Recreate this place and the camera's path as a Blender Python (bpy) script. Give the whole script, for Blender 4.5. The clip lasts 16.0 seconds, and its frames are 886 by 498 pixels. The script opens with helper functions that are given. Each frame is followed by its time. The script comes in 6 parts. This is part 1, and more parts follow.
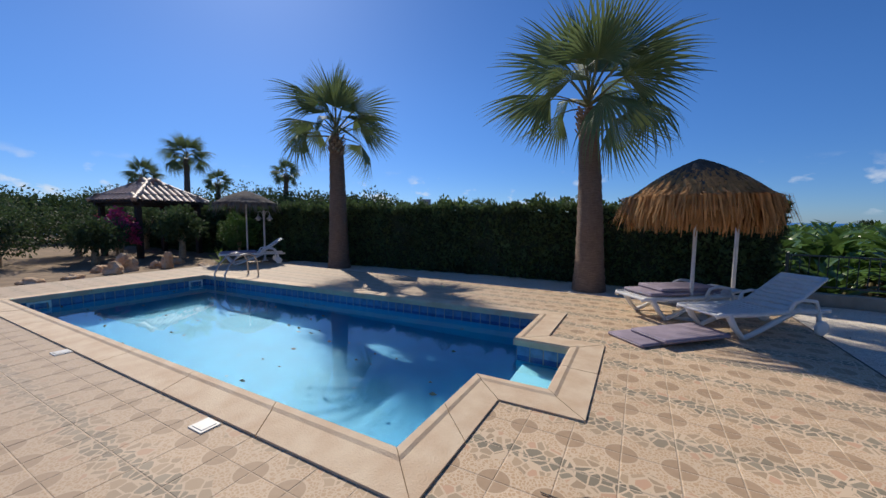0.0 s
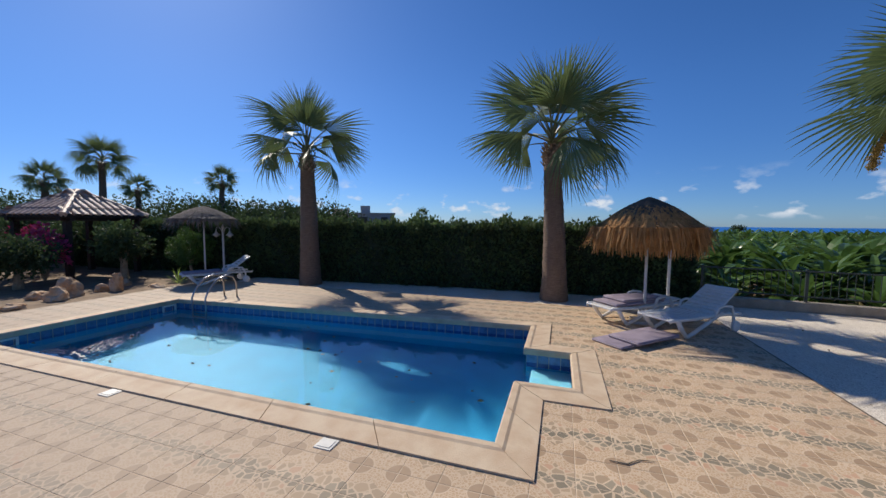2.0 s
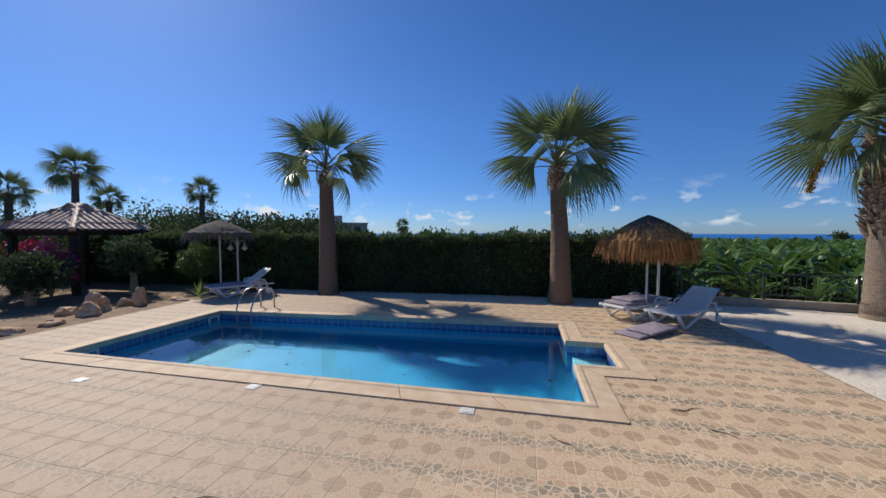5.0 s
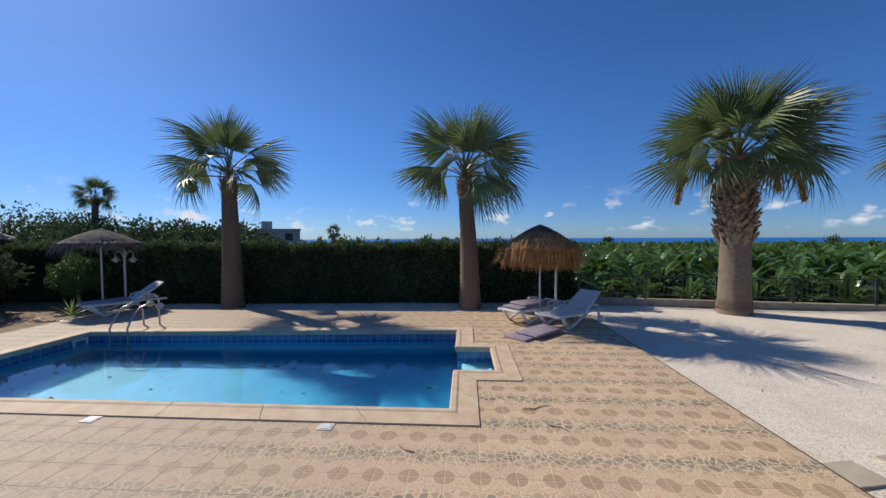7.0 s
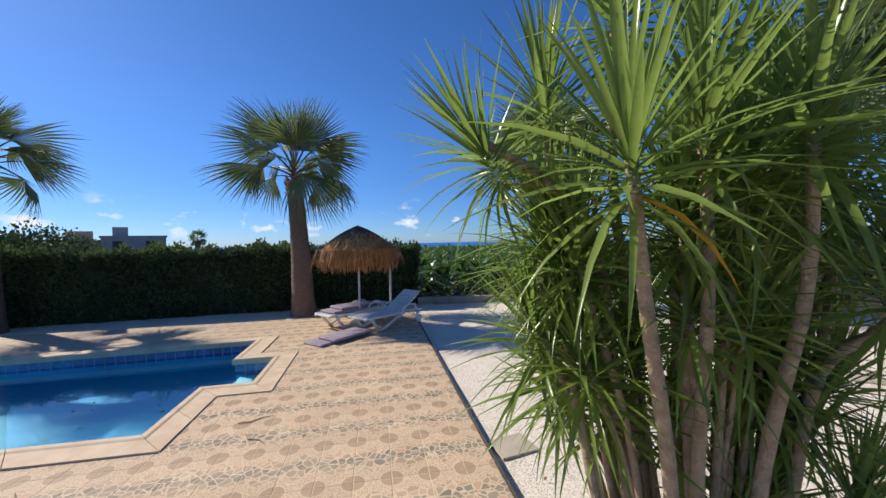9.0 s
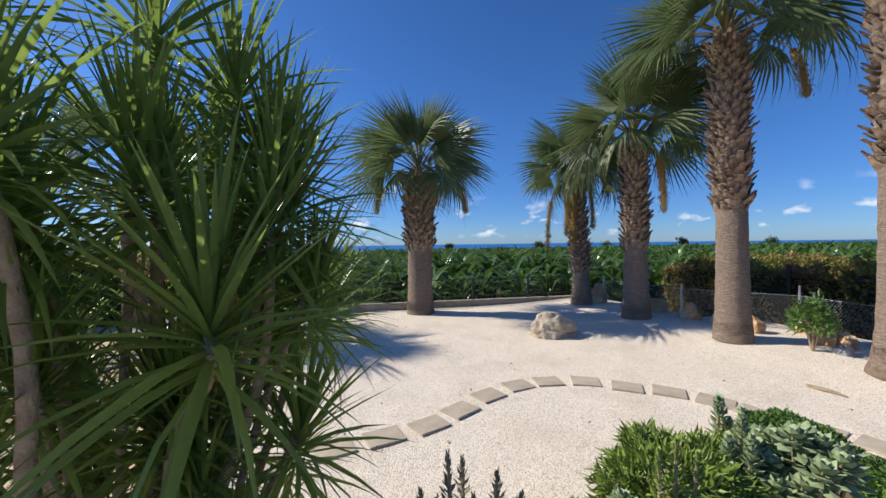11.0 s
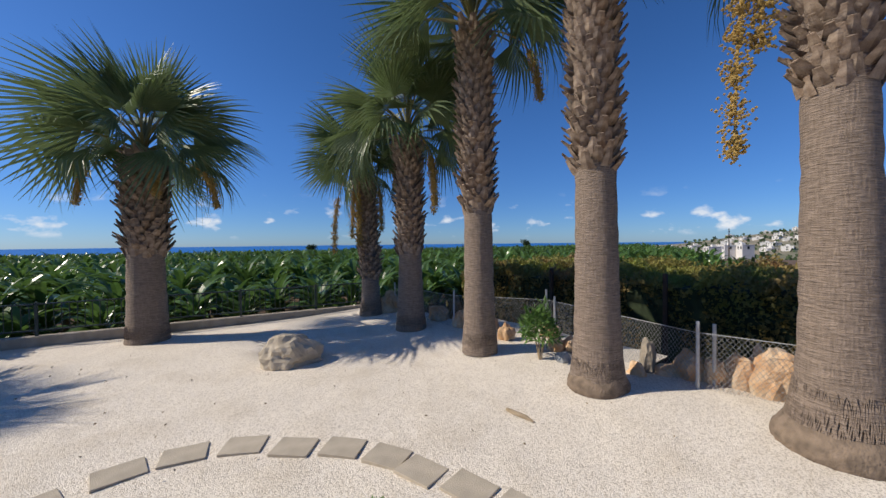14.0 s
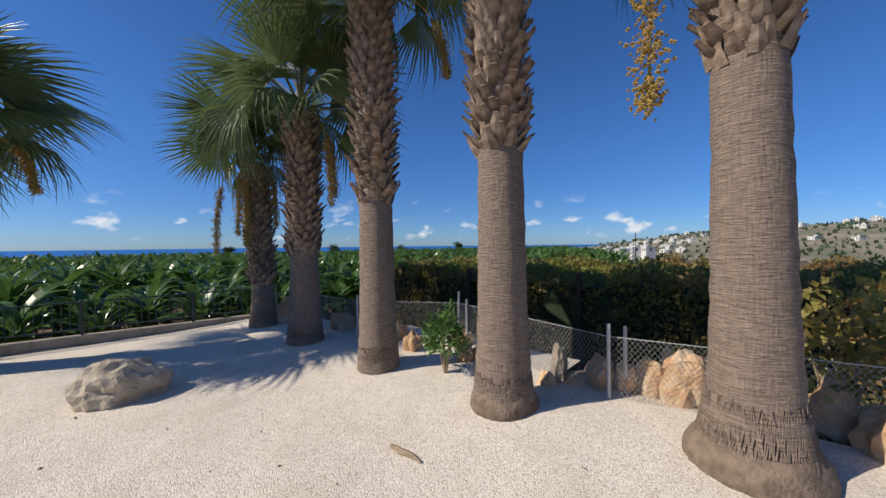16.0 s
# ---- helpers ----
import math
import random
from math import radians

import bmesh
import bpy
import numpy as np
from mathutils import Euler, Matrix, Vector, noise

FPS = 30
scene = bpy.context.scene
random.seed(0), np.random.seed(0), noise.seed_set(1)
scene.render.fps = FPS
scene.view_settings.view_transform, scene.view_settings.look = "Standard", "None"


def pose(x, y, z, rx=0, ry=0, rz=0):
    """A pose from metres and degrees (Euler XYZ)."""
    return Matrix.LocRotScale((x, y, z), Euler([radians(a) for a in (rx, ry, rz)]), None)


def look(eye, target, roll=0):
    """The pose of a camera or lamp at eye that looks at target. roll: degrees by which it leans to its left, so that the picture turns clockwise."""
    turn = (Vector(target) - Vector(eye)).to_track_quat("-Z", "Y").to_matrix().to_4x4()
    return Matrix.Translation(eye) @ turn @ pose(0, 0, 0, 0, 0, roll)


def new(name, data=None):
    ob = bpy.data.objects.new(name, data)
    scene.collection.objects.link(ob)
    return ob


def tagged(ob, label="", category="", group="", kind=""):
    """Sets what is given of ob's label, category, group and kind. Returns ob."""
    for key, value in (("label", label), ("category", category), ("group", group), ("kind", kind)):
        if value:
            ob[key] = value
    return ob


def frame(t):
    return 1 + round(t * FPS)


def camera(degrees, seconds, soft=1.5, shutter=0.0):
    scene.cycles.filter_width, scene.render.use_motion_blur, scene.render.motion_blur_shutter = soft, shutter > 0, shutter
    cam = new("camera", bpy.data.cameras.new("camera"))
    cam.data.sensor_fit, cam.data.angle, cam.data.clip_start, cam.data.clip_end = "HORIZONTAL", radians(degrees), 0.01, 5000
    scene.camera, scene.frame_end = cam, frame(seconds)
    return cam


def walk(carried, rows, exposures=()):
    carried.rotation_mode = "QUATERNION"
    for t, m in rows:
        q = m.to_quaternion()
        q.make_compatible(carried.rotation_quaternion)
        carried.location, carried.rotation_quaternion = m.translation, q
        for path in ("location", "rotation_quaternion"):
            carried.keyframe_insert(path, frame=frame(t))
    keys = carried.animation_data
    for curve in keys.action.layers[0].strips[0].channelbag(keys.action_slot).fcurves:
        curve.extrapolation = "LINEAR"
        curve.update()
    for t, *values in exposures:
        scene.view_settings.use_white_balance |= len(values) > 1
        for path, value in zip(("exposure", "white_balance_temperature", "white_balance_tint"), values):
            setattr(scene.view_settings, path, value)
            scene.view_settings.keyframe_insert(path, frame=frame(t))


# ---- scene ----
cam = camera(101.5, 16.0)
PATH = [
    (0, (1.17, -1.616, 1.366), (0.216, 0.133, 1.197), 0.5),
    (0.5, (0.951, -1.813, 1.457), (0.153, 0.014, 1.299), 0.3),
    (1, (0.796, -2.079, 1.566), (0.12, -0.203, 1.415), 0.3),
    (1.5, (0.616, -2.36, 1.628), (-0.006, -0.464, 1.483), 0.5),
    (2, (0.42, -2.657, 1.717), (-0.203, -0.761, 1.576), 0.4),
    (2.5, (0.264, -2.96, 1.71), (-0.362, -1.067, 1.558), 0.4),
    (3, (0.003, -3.167, 1.726), (-0.595, -1.268, 1.546), 0.7),
    (5.5, (-0.752, -4.094, 1.891), (-1.105, -2.127, 1.808), -0.1),
    (6, (-0.49, -4.14, 1.94), (-0.743, -2.158, 1.845), -0.0),
    (6.5, (-0.22, -4.026, 1.93), (-0.414, -2.037, 1.845), -0.1),
    (7, (0.155, -3.905, 1.917), (0.029, -1.91, 1.853), -0.3),
    (7.5, (0.597, -3.932, 1.902), (0.54, -1.933, 1.843), -0.2),
    (8, (1.117, -3.903, 1.903), (1.166, -1.905, 1.843), -0.3),
    (8.5, (1.59, -3.902, 1.905), (1.803, -1.914, 1.855), -0.1),
    (9, (2.206, -3.85, 1.811), (2.573, -1.885, 1.768), -1.2),
    (9.5, (2.869, -4.039, 1.891), (3.372, -2.103, 1.851), -0.7),
    (10, (3.509, -4.153, 1.9), (4.04, -2.225, 1.858), -0.7),
    (12.3, (5.695, -4.143, 1.889), (6.551, -2.336, 1.863), -0.8),
    (12.5, (5.903, -4.12, 1.89), (6.798, -2.331, 1.86), -0.8),
    (13, (6.439, -4.097, 1.882), (7.463, -2.379, 1.857), -0.8),
    (13.5, (6.924, -4.083, 1.891), (8.068, -2.443, 1.858), -0.7),
    (14, (7.356, -4.011, 1.925), (8.594, -2.441, 1.891), -0.6),
    (14.5, (7.639, -3.961, 1.925), (8.93, -2.434, 1.898), -0.3),
    (15, (7.811, -3.833, 1.923), (9.119, -2.321, 1.894), -0.2),
    (15.5, (8.06, -3.708, 1.873), (9.41, -2.232, 1.849), -0.4),
    (16, (8.373, -3.735, 1.823), (9.873, -2.411, 1.799), -0.6),
]
walk(cam, [(t, look(eye, target, roll)) for t, eye, target, roll in PATH], [(0, 0.06), (8, 0.08), (8.5, 0.15), (9, 0.35), (9.5, 0.65), (10, 0.65), (10.6, 0.5), (12.2, 0.12), (16, 0.12)])

# ---- world, sun, exposure ----
SUN = Vector((-4.7, 3.2, 4.6)).normalized()
world = bpy.data.worlds.new("sky")
scene.world = world
world.use_nodes = True
wn, wl = world.node_tree.nodes, world.node_tree.links
bg = wn["Background"]
sky = wn.new("ShaderNodeTexSky")
sky.sky_type = "NISHITA"
sky.sun_disc = False
sky.sun_elevation = math.asin(SUN.z)
sky.sun_rotation = math.atan2(SUN.x, SUN.y)
sky.altitude = 40
sky.air_density, sky.dust_density, sky.ozone_density = 0.75, 0.22, 7.0
# small fair-weather clouds low over the sea
tc = wn.new("ShaderNodeTexCoord")
mp = wn.new("ShaderNodeMapping")
mp.inputs["Scale"].default_value = (1, 1, 1.9)
cn = wn.new("ShaderNodeTexNoise")
cn.inputs["Scale"].default_value, cn.inputs["Detail"].default_value = 15, 7
cr = wn.new("ShaderNodeMapRange")
cr.inputs["From Min"].default_value, cr.inputs["From Max"].default_value = 0.585, 0.70
sep = wn.new("ShaderNodeSeparateXYZ")
lo = wn.new("ShaderNodeMapRange")
lo.inputs["From Min"].default_value, lo.inputs["From Max"].default_value = 0.012, 0.03
hi = wn.new("ShaderNodeMapRange")
hi.inputs["From Min"].default_value, hi.inputs["From Max"].default_value = 0.13, 0.05
m1, m2 = wn.new("ShaderNodeMath"), wn.new("ShaderNodeMath")
m1.operation = m2.operation = "MULTIPLY"
mixc = wn.new("ShaderNodeMix")
mixc.data_type = "RGBA"
mixc.inputs["B"].default_value = (7.0, 7.4, 8.0, 1)
wl.new(tc.outputs["Generated"], mp.inputs[0])
wl.new(mp.outputs[0], cn.inputs["Vector"])
wl.new(tc.outputs["Generated"], sep.inputs[0])
wl.new(cn.outputs[0], cr.inputs[0])
wl.new(sep.outputs["Z"], lo.inputs[0])
wl.new(sep.outputs["Z"], hi.inputs[0])
wl.new(lo.outputs[0], m1.inputs[0])
wl.new(hi.outputs[0], m1.inputs[1])
wl.new(m1.outputs[0], m2.inputs[0])
wl.new(cr.outputs[0], m2.inputs[1])
wl.new(m2.outputs[0], mixc.inputs["Factor"])
tone = wn.new("ShaderNodeHueSaturation")
tone.inputs["Saturation"].default_value, tone.inputs["Value"].default_value = 1.10, 1.14
wl.new(sky.outputs[0], tone.inputs["Color"])
# clear sea air: the sky stays blue down to the horizon
rise = wn.new("ShaderNodeMapRange")
rise.interpolation_type = "SMOOTHSTEP"
rise.inputs["From Min"].default_value, rise.inputs["From Max"].default_value = -0.02, 0.34
wl.new(sep.outputs["Z"], rise.inputs[0])
air = wn.new("ShaderNodeMix")
air.data_type = "RGBA"
air.inputs["A"].default_value, air.inputs["B"].default_value = (0.50, 0.61, 0.78, 1), (0.74, 0.85, 0.99, 1)
wl.new(rise.outputs[0], air.inputs["Factor"])
clear = wn.new("ShaderNodeMix")
clear.data_type, clear.blend_type = "RGBA", "MULTIPLY"
clear.inputs["Factor"].default_value = 1.0
wl.new(tone.outputs[0], clear.inputs["A"])
wl.new(air.outputs["Result"], clear.inputs["B"])
wl.new(clear.outputs["Result"], mixc.inputs["A"])
wl.new(mixc.outputs["Result"], bg.inputs["Color"])
bg.inputs["Strength"].default_value = 0.10
sun_data = bpy.data.lights.new("sun", "SUN")
sun_data.energy, sun_data.angle, sun_data.color = 4.2, radians(0.53), (1.0, 0.91, 0.78)
sun = new("sun", sun_data)
sun.matrix_world = look(SUN * 50, (0, 0, 0))

# ---- materials ----


def mat(name, color, rough=0.7, var=0.15, scale=8.0, bump=0.2, bscale=60.0, metal=0.0, color2=None, island=0.0, sheen=0.0, spec=0.5, trans=0.0):
    """Procedural surface: base colour broken at two scales, fine relief; island: variation from piece to piece."""
    m = bpy.data.materials.new(name)
    m.use_nodes = True
    n, l = m.node_tree.nodes, m.node_tree.links
    b = n["Principled BSDF"]
    b.inputs["Roughness"].default_value, b.inputs["Metallic"].default_value = rough, metal
    b.inputs["Specular IOR Level"].default_value = spec
    co = n.new("ShaderNodeTexCoord")
    big, fine = n.new("ShaderNodeTexNoise"), n.new("ShaderNodeTexNoise")
    big.inputs["Scale"].default_value, big.inputs["Detail"].default_value = scale, 4
    fine.inputs["Scale"].default_value, fine.inputs["Detail"].default_value = bscale, 3
    l.new(co.outputs["Object"], big.inputs["Vector"])
    l.new(co.outputs["Object"], fine.inputs["Vector"])
    c2 = color2 or tuple(c * (1 - 2.0 * var) for c in color)
    ramp = n.new("ShaderNodeMix")
    ramp.data_type = "RGBA"
    rg = n.new("ShaderNodeMapRange")
    rg.inputs["From Min"].default_value, rg.inputs["From Max"].default_value = 0.35, 0.68
    l.new(big.outputs[0], rg.inputs[0])
    l.new(rg.outputs[0], ramp.inputs["Factor"])
    ramp.inputs["A"].default_value, ramp.inputs["B"].default_value = (*color, 1), (*c2, 1)
    hsv = n.new("ShaderNodeHueSaturation")
    l.new(ramp.outputs["Result"], hsv.inputs["Color"])
    add = n.new("ShaderNodeMath")
    add.operation = "MULTIPLY_ADD"
    l.new(fine.outputs[0], add.inputs[0])
    add.inputs[1].default_value, add.inputs[2].default_value = var * 1.6, 1 - var * 0.8
    if island:
        geo, oi = n.new("ShaderNodeNewGeometry"), n.new("ShaderNodeObjectInfo")
        s = n.new("ShaderNodeMath")
        s.operation = "ADD"
        l.new(geo.outputs["Random Per Island"], s.inputs[0])
        l.new(oi.outputs["Random"], s.inputs[1])
        k = n.new("ShaderNodeMath")
        k.operation = "MULTIPLY_ADD"
        l.new(s.outputs[0], k.inputs[0])
        k.inputs[1].default_value = island
        l.new(add.outputs[0], k.inputs[2])
        k2 = n.new("ShaderNodeMath")
        k2.operation = "SUBTRACT"
        l.new(k.outputs[0], k2.inputs[0])
        k2.inputs[1].default_value = island
        add = k2
    l.new(add.outputs[0], hsv.inputs["Value"])
    l.new(hsv.outputs[0], b.inputs["Base Color"])
    if bump:
        bp = n.new("ShaderNodeBump")
        bp.inputs["Strength"].default_value, bp.inputs["Distance"].default_value = bump, 0.02
        l.new(fine.outputs[0], bp.inputs["Height"])
        l.new(bp.outputs[0], b.inputs["Normal"])
    if trans:
        tr = n.new("ShaderNodeBsdfTranslucent")
        l.new(hsv.outputs[0], tr.inputs["Color"])
        mx = n.new("ShaderNodeMixShader")
        mx.inputs[0].default_value = trans
        l.new(b.outputs[0], mx.inputs[1])
        l.new(tr.outputs[0], mx.inputs[2])
        l.new(mx.outputs[0], n["Material Output"].inputs["Surface"])
    return m


TILE = 0.289
DISC_X, DISC_Y = 0.265, -0.495


def tile_material():
    """Printed terrace tile: cracked mosaic ground, a brown disc in the middle, a band of grey-green pebbles."""
    m = bpy.data.materials.new("terrace_tile")
    m.use_nodes = True
    n, l = m.node_tree.nodes, m.node_tree.links
    b = n["Principled BSDF"]
    b.inputs["Roughness"].default_value = 0.7
    b.inputs["Specular IOR Level"].default_value = 0.3

    def math_node(op, a, c=None):
        k = n.new("ShaderNodeMath")
        k.operation = op
        for i, v in enumerate((a, c)):
            if v is None:
                continue
            if isinstance(v, (int, float)):
                k.inputs[i].default_value = v
            else:
                l.new(v, k.inputs[i])
        return k.outputs[0]

    def mix(f, a, c):
        k = n.new("ShaderNodeMix")
        k.data_type = "RGBA"
        if isinstance(f, float):
            k.inputs["Factor"].default_value = f
        else:
            l.new(f, k.inputs["Factor"])
        for nm, v in (("A", a), ("B", c)):
            if isinstance(v, tuple):
                k.inputs[nm].default_value = (*v, 1)
            else:
                l.new(v, k.inputs[nm])
        return k.outputs["Result"]

    geo = n.new("ShaderNodeNewGeometry")
    sp = n.new("ShaderNodeSeparateXYZ")
    l.new(geo.outputs["Position"], sp.inputs[0])
    def wrapped(src, phase, period):
        k = math_node("FRACT", math_node("ADD", math_node("DIVIDE", math_node("SUBTRACT", src, phase), period), 100.5))
        return math_node("MULTIPLY", math_node("SUBTRACT", k, 0.5), period)

    du, dv = wrapped(sp.outputs["X"], DISC_X, TILE), wrapped(sp.outputs["Y"], DISC_Y, 2 * TILE)
    r = math_node("SQRT", math_node("ADD", math_node("MULTIPLY", du, du), math_node("MULTIPLY", dv, dv)))
    vor = n.new("ShaderNodeTexVoronoi")
    vor.feature = "DISTANCE_TO_EDGE"
    vor.inputs["Scale"].default_value = 46
    l.new(geo.outputs["Position"], vor.inputs["Vector"])
    vor2 = n.new("ShaderNodeTexVoronoi")
    vor2.feature = "DISTANCE_TO_EDGE"
    vor2.inputs["Scale"].default_value = 15
    l.new(geo.outputs["Position"], vor2.inputs["Vector"])
    cell = n.new("ShaderNodeTexVoronoi")
    cell.inputs["Scale"].default_value = 15
    l.new(geo.outputs["Position"], cell.inputs["Vector"])
    disc = math_node("LESS_THAN", r, 0.088)
    rim = math_node("LESS_THAN", math_node("ABSOLUTE", math_node("SUBTRACT", r, 0.092)), 0.005)
    ring = math_node("MULTIPLY", math_node("GREATER_THAN", r, 0.096), math_node("LESS_THAN", r, 0.176))
    crack = math_node("LESS_THAN", vor.outputs[0], 0.13)
    crack2 = math_node("LESS_THAN", vor2.outputs[0], 0.075)
    nz = n.new("ShaderNodeTexNoise")
    nz.inputs["Scale"].default_value, nz.inputs["Detail"].default_value = 26, 6
    l.new(geo.outputs["Position"], nz.inputs["Vector"])
    stain = n.new("ShaderNodeTexNoise")
    stain.inputs["Scale"].default_value, stain.inputs["Detail"].default_value = 0.8, 5
    l.new(geo.outputs["Position"], stain.inputs["Vector"])
    joint = (0.64, 0.49, 0.335)
    sepc = n.new("ShaderNodeSeparateColor")
    l.new(cell.outputs["Color"], sepc.inputs[0])
    pr = n.new("ShaderNodeValToRGB")
    pr.color_ramp.interpolation = "CONSTANT"
    els = pr.color_ramp.elements
    els[0].position, els[0].color = 0.0, (0.47, 0.34, 0.215, 1)
    els[1].position, els[1].color = 0.35, (0.42, 0.31, 0.20, 1)
    for pos, colr in ((0.6, (0.56, 0.35, 0.225, 1)), (0.8, (0.40, 0.29, 0.185, 1))):
        q = els.new(pos)
        q.color = colr
    l.new(sepc.outputs[0], pr.inputs[0])
    sp2 = n.new("ShaderNodeSeparateXYZ")
    l.new(cell.outputs["Position"], sp2.inputs[0])
    away = math_node("ABSOLUTE", wrapped(sp2.outputs["Y"], DISC_Y, 2 * TILE))
    row = math_node("GREATER_THAN", away, 0.225)
    pg = n.new("ShaderNodeValToRGB")
    pg.color_ramp.elements[0].color, pg.color_ramp.elements[1].color = (0.215, 0.185, 0.13, 1), (0.34, 0.285, 0.20, 1)
    l.new(sepc.outputs[1], pg.inputs[0])
    base = mix(crack2, mix(row, pr.outputs[0], pg.outputs[0]), joint)
    mosaic = mix(crack, (0.52, 0.345, 0.205), joint)
    base = mix(ring, base, mosaic)
    discc = mix(nz.outputs[0], (0.36, 0.245, 0.15), (0.47, 0.325, 0.205))
    base = mix(disc, base, discc)
    base = mix(rim, base, joint)
    sm = n.new("ShaderNodeMapRange")
    sm.inputs["From Min"].default_value, sm.inputs["From Max"].default_value = 0.4, 0.7
    l.new(stain.outputs[0], sm.inputs[0])
    base = mix(math_node("MULTIPLY", sm.outputs[0], 0.22), base, (0.56, 0.43, 0.30))
    # towards the pool's long side the tile pattern fades into an even beige
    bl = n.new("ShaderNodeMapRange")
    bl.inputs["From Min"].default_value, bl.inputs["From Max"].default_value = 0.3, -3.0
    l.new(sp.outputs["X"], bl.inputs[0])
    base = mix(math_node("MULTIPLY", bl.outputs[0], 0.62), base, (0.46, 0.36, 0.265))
    oi = n.new("ShaderNodeObjectInfo")
    hsv = n.new("ShaderNodeHueSaturation")
    l.new(base, hsv.inputs["Color"])
    l.new(math_node("ADD", math_node("MULTIPLY", oi.outputs["Random"], 0.12), 0.94), hsv.inputs["Value"])
    l.new(hsv.outputs[0], b.inputs["Base Color"])
    bp = n.new("ShaderNodeBump")
    bp.inputs["Strength"].default_value, bp.inputs["Distance"].default_value = 0.25, 0.004
    l.new(vor.outputs[0], bp.inputs["Height"])
    l.new(bp.outputs[0], b.inputs["Normal"])
    return m


def gravel_material():
    m = bpy.data.materials.new("white_gravel")
    m.use_nodes = True
    n, l = m.node_tree.nodes, m.node_tree.links
    b = n["Principled BSDF"]
    b.inputs["Roughness"].default_value = 0.9
    geo = n.new("ShaderNodeNewGeometry")
    v = n.new("ShaderNodeTexVoronoi")
    v.inputs["Scale"].default_value = 95
    l.new(geo.outputs["Position"], v.inputs["Vector"])
    s = n.new("ShaderNodeSeparateColor")
    l.new(v.outputs["Color"], s.inputs[0])
    r = n.new("ShaderNodeValToRGB")
    r.color_ramp.elements[0].color, r.color_ramp.elements[1].color = (0.47, 0.40, 0.31, 1), (0.83, 0.75, 0.635, 1)
    r.color_ramp.elements[1].position = 0.55
    l.new(s.outputs[0], r.inputs[0])
    big = n.new("ShaderNodeTexNoise")
    big.inputs["Scale"].default_value, big.inputs["Detail"].default_value = 1.3, 6
    l.new(geo.outputs["Position"], big.inputs["Vector"])
    rg = n.new("ShaderNodeMapRange")
    rg.inputs["From Min"].default_value, rg.inputs["From Max"].default_value = 0.5, 0.75
    rg.inputs["To Max"].default_value = 0.4
    l.new(big.outputs[0], rg.inputs[0])
    mx = n.new("ShaderNodeMix")
    mx.data_type = "RGBA"
    l.new(rg.outputs[0], mx.inputs["Factor"])
    l.new(r.outputs[0], mx.inputs["A"])
    mx.inputs["B"].default_value = (0.52, 0.43, 0.31, 1)
    l.new(mx.outputs["Result"], b.inputs["Base Color"])
    bp = n.new("ShaderNodeBump")
    bp.invert = True
    bp.inputs["Strength"].default_value, bp.inputs["Distance"].default_value = 0.6, 0.010
    l.new(v.outputs["Distance"], bp.inputs["Height"])
    bp2 = n.new("ShaderNodeBump")
    bp2.inputs["Strength"].default_value, bp2.inputs["Distance"].default_value = 0.35, 0.12
    l.new(big.outputs[0], bp2.inputs["Height"])
    l.new(bp2.outputs[0], bp.inputs["Normal"])
    l.new(bp.outputs[0], b.inputs["Normal"])
    return m


def water_material():
    m = bpy.data.materials.new("pool_water")
    m.use_nodes = True
    n, l = m.node_tree.nodes, m.node_tree.links
    b = n["Principled BSDF"]
    b.inputs["Base Color"].default_value = (0.55, 0.90, 1.0, 1)
    b.inputs["Roughness"].default_value, b.inputs["IOR"].default_value = 0.0, 1.33
    b.inputs["Transmission Weight"].default_value = 1.0
    b.inputs["Specular IOR Level"].default_value = 0.3
    geo = n.new("ShaderNodeNewGeometry")
    w = n.new("ShaderNodeTexNoise")
    w.inputs["Scale"].default_value, w.inputs["Detail"].default_value = 5, 2
    l.new(geo.outputs["Position"], w.inputs["Vector"])
    bp = n.new("ShaderNodeBump")
    bp.inputs["Strength"].default_value, bp.inputs["Distance"].default_value = 0.02, 0.02
    l.new(w.outputs[0], bp.inputs["Height"])
    l.new(bp.outputs[0], b.inputs["Normal"])
    return m


